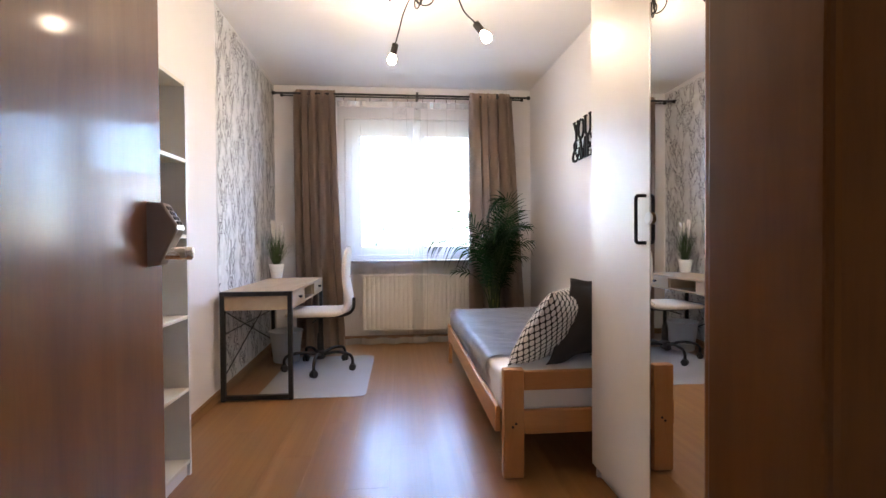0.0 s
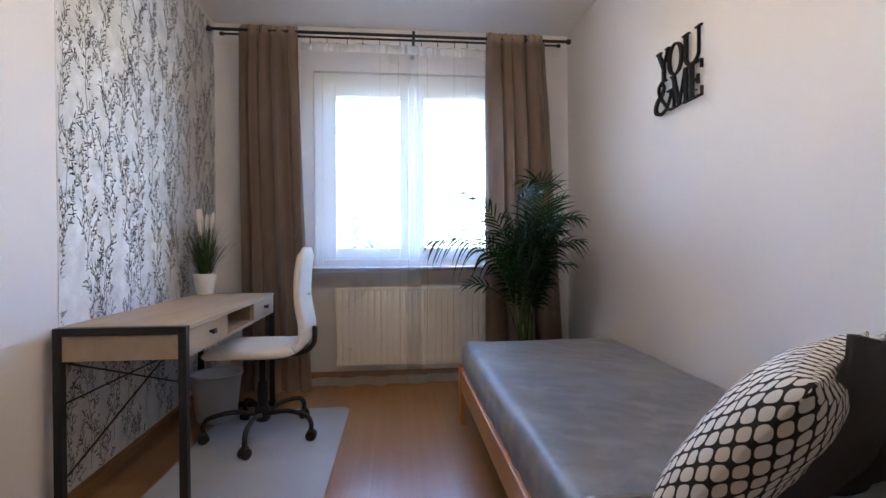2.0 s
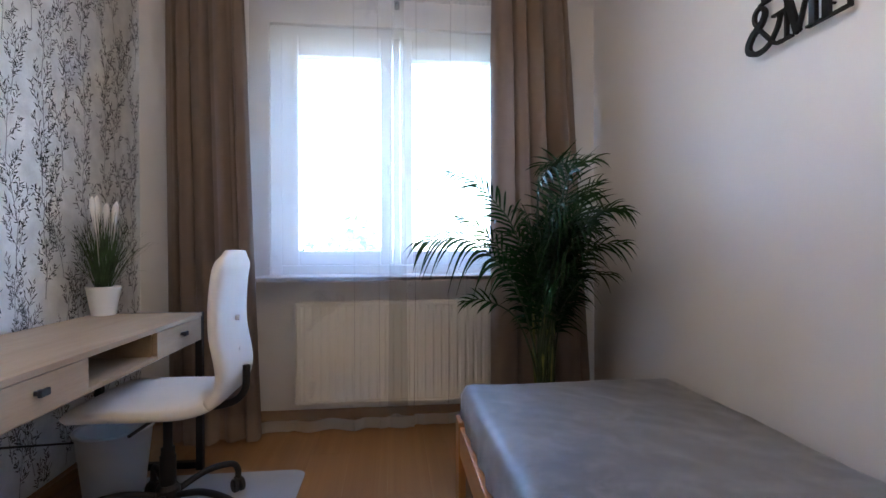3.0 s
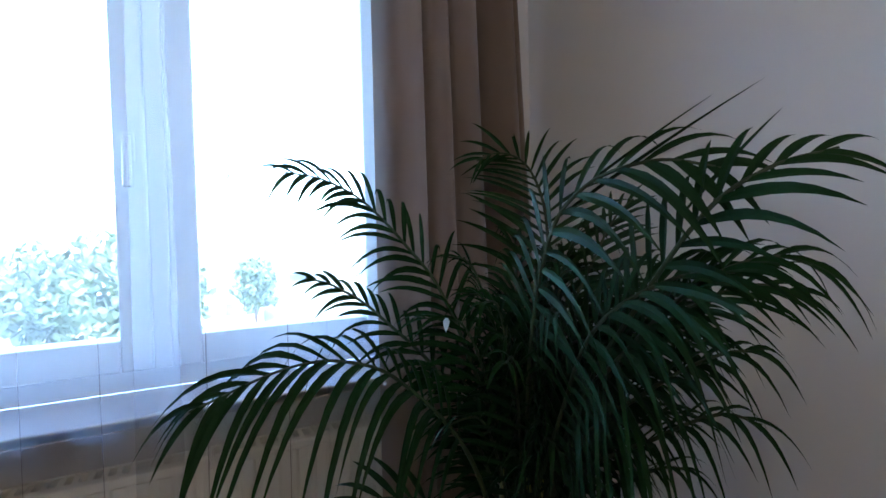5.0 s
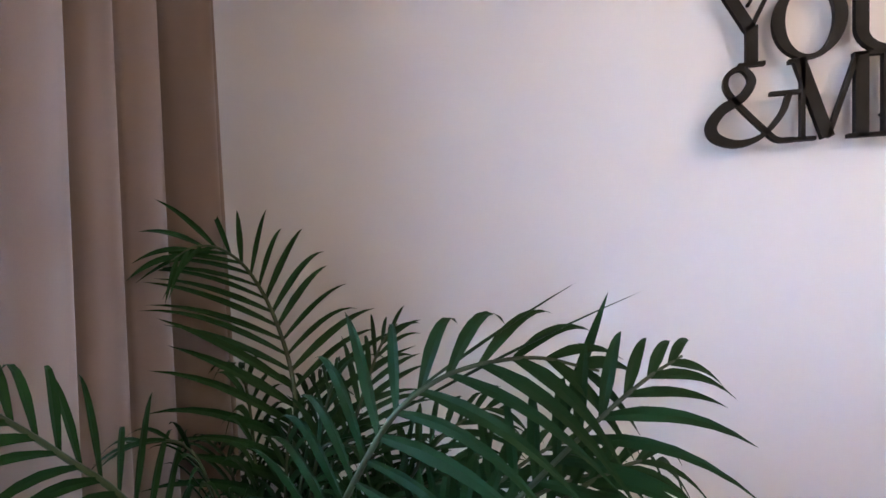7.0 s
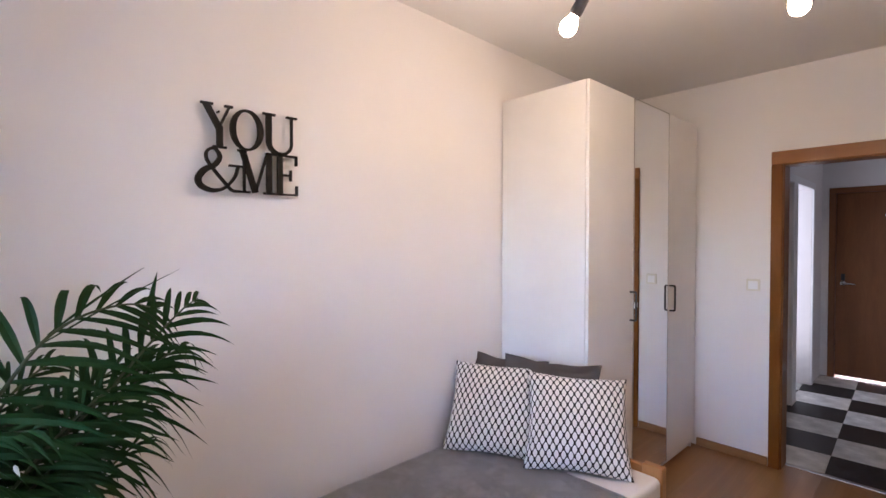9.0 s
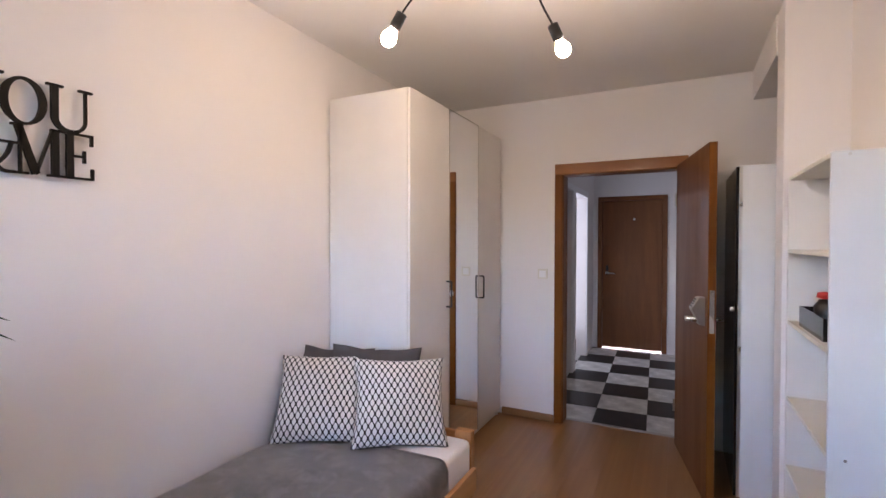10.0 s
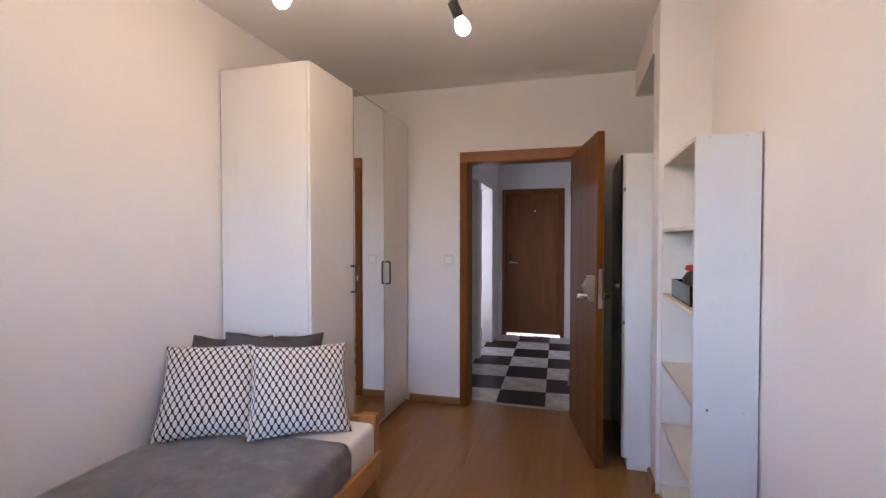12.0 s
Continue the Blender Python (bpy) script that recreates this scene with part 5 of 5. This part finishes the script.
def rods():
    r = thing("curtain_rod", (1.40, ROD_F, 2.5), "black double metal curtain rod on wall brackets", "curtain rod")
    for y, z, a, b, rad in ((ROD_F, ROD_Z, 0.115, 2.685, 0.011), (ROD_B, ROD_Z - 0.004, 0.18, 2.63, 0.008)):
        rod = part("rod", tube([(a, y, z), (b, y, z)], rad, 14), BLACK_METAL, r, "", True)
        for x, s in ((a, -1), (b, 1)):
            part("finial", tube([(x - 0.004 * s, y, z), (x, y, z), (x + 0.022 * s, y, z), (x + 0.028 * s, y, z)], [rad, rad * 1.7, rad * 1.7, rad], 16), BLACK_METAL, rod)
    for x in (0.46, 1.533, 2.36):
        m = box(x - 0.011, ROD_F - 0.004, ROD_Z - 0.022, x + 0.011, Y_W - 0.004, ROD_Z - 0.010, 0.002)
        box(x - 0.016, Y_W - 0.005, ROD_Z - 0.06, x + 0.016, Y_W - 0.001, ROD_Z + 0.03, 0.002, bm=m)
        box(x - 0.011, ROD_F - 0.018, ROD_Z - 0.022, x + 0.011, ROD_F - 0.012, ROD_Z + 0.03, 0.002, bm=m)
        part("bracket", m, BLACK_METAL, r)
    rng = random.Random(4)
    for k in range(11):
        x = 0.80 + k * 0.128 + rng.uniform(-0.03, 0.03)
        m = tube([(x, ROD_B, ROD_Z - 0.015), (x + 0.001, ROD_B, ROD_Z - 0.034)], 0.0025, 6)
        tube([(x, ROD_B + 0.011 * math.cos(a), ROD_Z - 0.004 + 0.011 * math.sin(a)) for a in (2 * math.pi * q / 12 for q in range(13))], 0.002, 6, m)
        box(x - 0.004, ROD_B - 0.003, ROD_Z - 0.046, x + 0.004, ROD_B + 0.003, ROD_Z - 0.032, 0.001, bm=m)
        part("clip_ring", m, BLACK_METAL, r)


rods()


def hanging(name, xa_top, xb_top, xa_bot, xb_bot, y, z0, z1, folds, depth, thick, material, label, category, seed, rows=40, cols=220, hem=0.0, back=(0, 0), hem_rows=2, hem_material=None, pleats=()):
    """Cloth hung from a rod: folds that sway a little and gather at the top."""
    m = bmesh.new()
    g, coords_ = [], []
    rng = random.Random(seed)
    ph = [rng.uniform(0, 6.28) for _ in range(6)]
    for j in range(rows + 1):
        v = j / rows
        z = z1 + (z0 - z1) * v
        row = []
        e = v ** 1.15
        for i in range(cols + 1):
            u = i / cols
            uu = u + 0.022 * math.sin(6.28 * u * 2 + ph[0]) + 0.012 * math.sin(6.28 * u * 5 + ph[1])
            a = 6.28 * folds * uu + ph[2] + 0.25 * v * math.sin(3 * u + ph[3])
            amp = depth * (0.55 + 0.45 * min(1, v * 5)) * (0.75 + 0.35 * math.sin(6.28 * u * 1.5 + ph[4]))
            w = math.sin(a)
            w = math.copysign(abs(w) ** 0.75, w) + 0.22 * math.sin(2.3 * a + ph[5] + v)
            if z1 - z < 0.07:
                w = 0.75 * w + 0.35 * math.sin(a * 3 + ph[1])
            x = (xa_top + (xa_bot - xa_top) * e) * (1 - u) + (xb_top + (xb_bot - xb_top) * e) * u
            zz = z + (0.006 * math.sin(a) if j == 0 else 0) + hem * v * math.sin(6.28 * u * folds * 0.7 + ph[0])
            turn = back[0] * max(0, 1 - u / 0.16) ** 2 + back[1] * max(0, (u - 0.84) / 0.16) ** 2
            px, py = (0.5 if thick else 0.35) * amp * math.cos(a), amp * w + turn
            for c, size in pleats:
                q = (u - c - 0.004 * math.sin(3 * v + 40 * c)) / 0.010
                if abs(q) < 4:
                    px -= size * q * math.exp(-q * q / 2)
                    py -= size * 0.9 * math.exp(-q * q / 2)
            row.append(m.verts.new((x + px, y + py, max(zz, 0.004))))
        g.append(row)
        coords_.append([tuple(v.co) for v in row])
    for j in range(rows):
        for i in range(cols):
            m.faces.new((g[j][i], g[j][i + 1], g[j + 1][i + 1], g[j + 1][i]))
    if thick:
        bmesh.ops.solidify(m, geom=m.faces[:], thickness=thick)
    bmesh.ops.recalc_face_normals(m, faces=m.faces)
    ob = tagged(part(name, m, material, None, "", True), label, category)
    # sewn bands along the lower and upper edge, on the room side of the cloth
    for band, (ja, jb) in (("hem", (rows - hem_rows, rows)), ("heading", (0, 1))):
        h = bmesh.new()
        vs = [[h.verts.new((q[0], q[1] - 0.0035 - thick, q[2])) for q in line[ja:jb + 1]] for line in zip(*coords_)]
        for p, q in zip(vs, vs[1:]):
            for k in range(len(p) - 1):
                h.faces.new((p[k], q[k], q[k + 1], p[k + 1]))
        b = part(band, h, hem_material or material, None, "", True)
        b.parent = ob
    return ob


hanging("curtain", 0.262, 0.722, 0.275, 0.81, ROD_F - 0.004, 0.008, 2.60, 5, 0.046, 0.003, CURTAIN_CLOTH, "full-length beige curtain drawn open beside the desk", "curtain", 3, back=(0.18, 0))
hanging("curtain", 2.068, 2.548, 2.060, 2.70, ROD_F - 0.010, 0.008, 2.60, 5, 0.046, 0.003, CURTAIN_CLOTH, "full-length beige curtain drawn open behind the palm", "curtain", 8, back=(0, 0.2))
hanging("voile", 0.72, 1.57, 0.70, 1.59, ROD_B + 0.006, 0.012, 2.525, 5, 0.011, 0, VOILE, "sheer white voile curtain hanging over the window", "voile curtain", 12, hem=0.006, hem_rows=1, hem_material=VOILE_HEM, cols=420, pleats=((0.66, 0.0125), (0.82, 0.0135)))
hanging("voile", 1.50, 2.42, 1.47, 2.44, ROD_B + 0.034, 0.012, 2.525, 8, 0.013, 0, VOILE, "sheer white voile curtain hanging over the window", "voile curtain", 15, hem=0.006, hem_rows=1, hem_material=VOILE_HEM, cols=420, pleats=((0.15, 0.013), (0.22, 0.012), (0.37, 0.0135), (0.47, 0.012), (0.80, 0.012)))


# ---- radiator ----
def radiator():
    x0, x1, y0, y1, z0, z1 = 0.945, 2.145, 4.99, 5.095, 0.137, 0.727
    r = thing("radiator", ((x0 + x1) / 2, y1, z0), "cream panel radiator with vertical grooves under the window", "radiator")
    n = 24
    step = (x1 - x0 - 0.06) / n
    pts = [(x0, y0 + 0.008), (x0 + 0.01, y0)]
    for i in range(n):
        a = x0 + 0.03 + i * step
        pts += [(a, y0), (a + step * 0.18, y0 + 0.007), (a + step * 0.34, y0 + 0.007), (a + step * 0.52, y0)]
    pts += [(x1 - 0.01, y0), (x1, y0 + 0.008), (x1, y0 + 0.018), (x0, y0 + 0.018)]
    m = prism(pts, z0 + 0.02, z1 - 0.025)
    part("front_panel", m, WHITE_ENAMEL, r)
    m = box(x0, y0, z0, x1, y0 + 0.02, z0 + 0.02, 0.006)
    box(x0, y0, z1 - 0.025, x1, y0 + 0.02, z1, 0.006, bm=m)
    part("panel_edges", m, WHITE_ENAMEL, r)
    part("back_panel", box(x0, y1 - 0.015, z0, x1, y1, z1 - 0.01, 0.004), WHITE_ENAMEL, r)
    m = box(x0, y0 + 0.02, z1 - 0.012, x1, y0 + 0.032, z1 - 0.002)
    box(x0, y1 - 0.027, z1 - 0.012, x1, y1 - 0.015, z1 - 0.002, bm=m)
    for i in range(40):
        a = x0 + 0.02 + i * (x1 - x0 - 0.04) / 40
        box(a, y0 + 0.032, z1 - 0.010, a + 0.012, y1 - 0.027, z1 - 0.004, bm=m)
    part("top_grille", m, WHITE_ENAMEL, r)
    for x in (x0, x1 - 0.004):
        part("side_cover", box(x, y0 + 0.02, z0 + 0.03, x + 0.004, y1 - 0.015, z1 - 0.01), WHITE_ENAMEL, r)
    m = bmesh.new()
    for x in (x0 + 0.2, x1 - 0.2):
        box(x, y1, 0.3, x + 0.03, Y_W, 0.6, bm=m)
    part("wall_bracket", m, WHITE_ENAMEL, r)
    m = tube([(x1 - 0.06, y1 - 0.05, z0), (x1 - 0.06, y1 - 0.05, 0.003)], 0.009, 10)
    tube([(x1 - 0.11, y1 - 0.05, z0), (x1 - 0.11, y1 - 0.05, 0.003)], 0.009, 10, m)
    part("pipes", m, WHITE_ENAMEL, r)


radiator()


# ---- ceiling lamp ----
def ceiling_lamp():
    H = ceil_z(2.84) + 0.001
    c = Vector((1.475, 2.84, H))
    l = thing("ceiling_lamp", c, "black spider ceiling lamp with three lit bare bulbs on looped arms", "ceiling lamp")
    part("canopy", turned([(0.0, H), (0.055, H), (0.055, H - 0.022), (0.05, H - 0.026), (0.0, H - 0.026)], (c.x, c.y), 28), BLACK_METAL, l, "", True)
    part("stem", tube([(c.x, c.y, H - 0.02), (c.x, c.y, H - 0.20)], 0.006, 10), BLACK_METAL, l)
    for i, t in enumerate(((1.300, 3.256, 2.305), (1.868, 2.815, 2.285), (1.268, 2.445, 2.268))):
        t = Vector(t)
        out = Vector((t.x - c.x, t.y - c.y, 0))
        far = out.normalized()
        side = Vector((-far.y, far.x, 0))
        top = Vector((c.x, c.y, H - 0.026)) + far * 0.02
        way = Vector((far.x * 0.62, far.y * 0.62, -0.78)).normalized()
        hold = t - way * 0.088
        loop = []
        cen = Vector((c.x, c.y, H - 0.185)) + far * 0.03
        for k in range(15):
            a = radians(95 - 360 * k / 14)
            loop.append(cen + far * 0.052 * math.cos(a) + Vector((0, 0, 0.05 * math.sin(a))) + side * (0.012 * (k / 14 - 0.5)))
        pts = curve_points([top, top + Vector((0, 0, -0.06)), *loop, cen + far * 0.10 + Vector((0, 0, 0.062)), c + far * (out.length * 0.55) + Vector((0, 0, -0.175)), hold - way * 0.11 - far * 0.012, hold - way * 0.03, hold], 4)
        arm = part("arm", tube(pts, 0.0042, 8), BLACK_METAL, l, "", True)
        part("socket", tube([hold - way * 0.022, hold - way * 0.018, hold + way * 0.04, hold + way * 0.044], [0.012, 0.021, 0.022, 0.019], 18), BLACK_METAL, arm, "", True)
        a0 = t
        pts, rad = [], []
        for d, r in ((-0.046, 0.013), (-0.036, 0.016), (-0.026, 0.022), (-0.014, 0.0275), (0.0, 0.030), (0.014, 0.0265), (0.024, 0.018), (0.0285, 0.009), (0.030, 0.002)):
            pts.append(a0 + way * d)
            rad.append(r)
        part("bulb", tube(pts, rad, 20), BULB, arm, "lit frosted bulb", True)


ceiling_lamp()


# ---- switch and socket ----
def wall_switch(name, x, z, label):
    s = thing(name, (x, Y_D, z), label, "light switch")
    part("plate", box(x - 0.041, Y_D + 0.0005, z - 0.041, x + 0.041, Y_D + 0.010, z + 0.041, 0.003), CREAM_LAM, s)
    part("rocker", box(x - 0.028, Y_D + 0.010, z - 0.028, x + 0.028, Y_D + 0.014, z + 0.028, 0.002), WHITE_PVC, s)


wall_switch("light_switch", 1.853, 1.222, "white square light switch beside the door casing")
so = thing("wall_socket", (X_R, 4.62, 0.3), "white wall socket low beside the palm", "wall socket")
bm = bmesh.new()
tube([(X_R - 0.0005, 4.62, 0.30), (X_R - 0.012, 4.62, 0.30)], 0.038, 24, bm)
part("plate", bm, WHITE_PVC, so)


# ---- outside ----
GROUND_Z = -9.0
OUT_GRASS = plain("lawn_and_paths", (0.12, 0.13, 0.09), 0.95, vary=0.4, big=0.06, fine=2)
FACADE = plain("pale_render", (0.62, 0.60, 0.55), 0.9, vary=0.06, big=0.3, fine=8)
ROOF = plain("grey_roofing", (0.20, 0.20, 0.21), 0.9)
FAR_GLASS = plain("far_window_glass", (0.08, 0.10, 0.12), 0.15)
BARK = plain("bark", (0.09, 0.065, 0.045), 0.95, vary=0.3)
CROWN = plain("tree_leaves", (0.07, 0.11, 0.035), 0.7, vary=0.4, big=0.5)
ground = setting("ground", box(-900, 8, GROUND_Z - 1, 900, 1500, GROUND_Z), OUT_GRASS, "lawns and parking far below the window", "ground")
setting("house_front_below", box(-8, Y_W + 0.352, GROUND_Z - 0.5, 12, Y_W + 0.36, -0.2), FACADE, "pale rendered outer wall below the window", "facade")


def block(x, y, w, d, storeys, cols):
    h = storeys * 2.9 + 1
    b = thing("apartment_block", (x, y, GROUND_Z), "distant pale apartment block with rows of windows", "building", "apartment blocks outside")
    part("wall", box(x - w / 2, y, GROUND_Z, x + w / 2, y + d, GROUND_Z + h), FACADE, b)
    part("roof", box(x - w / 2 - 0.3, y - 0.3, GROUND_Z + h, x + w / 2 + 0.3, y + d + 0.3, GROUND_Z + h + 0.4), ROOF, b)
    mesh = None
    for s in range(storeys):
        for c in range(cols):
            wx, wz = x - w / 2 + (c + 0.5) * w / cols, GROUND_Z + 1.2 + s * 2.9
            if mesh is None:
                ob = part("window", box(x - 0.8, y - 0.04, GROUND_Z, x + 0.8, y + 0.02, GROUND_Z + 1.5), FAR_GLASS, b)
                mesh = ob.data
            else:
                ob = new("window", mesh)
                ob.parent = b
            ob.location = (wx - x, 0, wz - GROUND_Z)


block(13, 112, 11, 11, 8, 4)
block(-18, 108, 13, 11, 7, 5)
block(42, 105, 22, 12, 6, 8)
block(3.5, 64, 9, 8, 1, 4)
block(-55, 120, 24, 12, 6, 7)
block(80, 90, 20, 12, 9, 6)


def tree(x, y, h, seed):
    rng = random.Random(seed)
    t = thing("tree", (x, y, GROUND_Z), "leafy green tree outside the window", "tree", "trees outside")
    m = tube([(x, y, GROUND_Z), (x + 0.1, y, GROUND_Z + h * 0.4), (x, y + 0.1, GROUND_Z + h * 0.9)], [0.22, 0.15, 0.03], 8)
    for k in range(7):
        a, z = k * 0.9, GROUND_Z + h * (0.35 + 0.07 * k)
        tube([(x, y, z), (x + math.cos(a) * h * 0.2, y + math.sin(a) * h * 0.2, z + h * 0.16)], [0.08, 0.02], 6, m)
    part("trunk", m, BARK, t)
    m = bmesh.new()
    for k in range(2200):
        a, b, r = rng.uniform(0, 6.28), rng.uniform(-1, 1), rng.random() ** 0.4
        s = math.sqrt(1 - b * b)
        lump = 0.8 + 0.3 * noise.noise((math.cos(a) * s * 2 + seed, math.sin(a) * s * 2, b * 2))
        c = Vector((x + math.cos(a) * s * r * h * 0.3 * lump, y + math.sin(a) * s * r * h * 0.3 * lump, GROUND_Z + h * 0.66 + b * r * h * 0.36 * lump))
        d, e = Vector((rng.gauss(0, 1), rng.gauss(0, 1), rng.gauss(0, 1))).normalized() * 0.28, Vector((rng.gauss(0, 1), rng.gauss(0, 1), rng.gauss(0, 1))).normalized() * 0.2
        m.faces.new([m.verts.new(q) for q in (c - d, c + e, c + d, c - e)])
    part("crown", m, CROWN, t)


tree(-1.0, 30, 12.0, 1)
tree(-6.5, 38, 10.5, 2)
tree(6.0, 52, 9.0, 3)


# ---- floor planks and hall tiles, laid last ----
def lay_planks():
    w, ln = 0.192, 1.285
    rng = random.Random(9)
    shared = {}
    x = -0.06
    r = 0
    while x < X_R:
        x1 = min(x + w, X_R)
        ya = Y_D - 0.10 if x1 > DL and x < DR else Y_D
        y = Y_D - 1.2 + (r * 0.43) % 1.2
        while y < Y_W:
            a, b = max(y, ya), min(y + ln, Y_W)
            lim = left_x((a + b) / 2) - 0.02
            if b - a > 0.03 and x1 > (lim if a > 1.3 else -0.06):
                key = (round(x1 - x, 3), round(b - a, 3))
                if key not in shared:
                    bm = box(0.0001, 0.0001, -0.005, key[0] - 0.0001, key[1] - 0.0001, 0.0)
                    top = [e for e in bm.edges if all(v.co.z > -0.001 for v in e.verts)]
                    bmesh.ops.bevel(bm, geom=top, offset=0.0003, segments=1, affect="EDGES")
                    me = bpy.data.meshes.new("plank")
                    bm.to_mesh(me)
                    bm.free()
                    me.materials.append(LAMINATE)
                    shared[key] = me
                ob = new("plank", shared[key])
                ob.parent = floor
                ob.location = (x, a, 0.0015)
            y += ln
        x += w
        r += 1


lay_planks()
part("threshold_strip", box(DL, Y_D - 0.135, -0.003, DR, Y_D - 0.098, 0.006, 0.002), BRASS_STEEL, floor, "metal threshold strip")


def lay_tiles():
    """Square vinyl tiles, laid a little askew to the walls."""
    w, askew = 0.414, radians(2.4)
    bm = box(0.0008, 0.0008, -0.008, w - 0.0008, w - 0.0008, 0.0)
    top = [e for e in bm.edges if all(v.co.z > -0.001 for v in e.verts)]
    bmesh.ops.bevel(bm, geom=top, offset=0.0012, segments=1, affect="EDGES")
    cut = box(0.0008, 0.0008, -0.008, w - 0.0008, 0.07, 0.0)
    shared = {}
    for k, m in enumerate((TILE_DARK, TILE_LIGHT)):
        for short, b2 in ((False, bm), (True, cut)):
            me = bpy.data.meshes.new("tile")
            b2.to_mesh(me)
            me.materials.append(m)
            shared[k, short] = me
    bm.free()
    cut.free()
    turn = pose(1.062, 0.412, -0.002, 0, 0, math.degrees(askew))
    for i in range(-2, 4):
        for j in range(-1, 7):
            ob = new("tile", shared[(i + j) % 2, j < 0])
            ob.parent = hf
            ob.matrix_local = turn @ pose(i * w, -(j + 1) * w, 0)


lay_tiles()
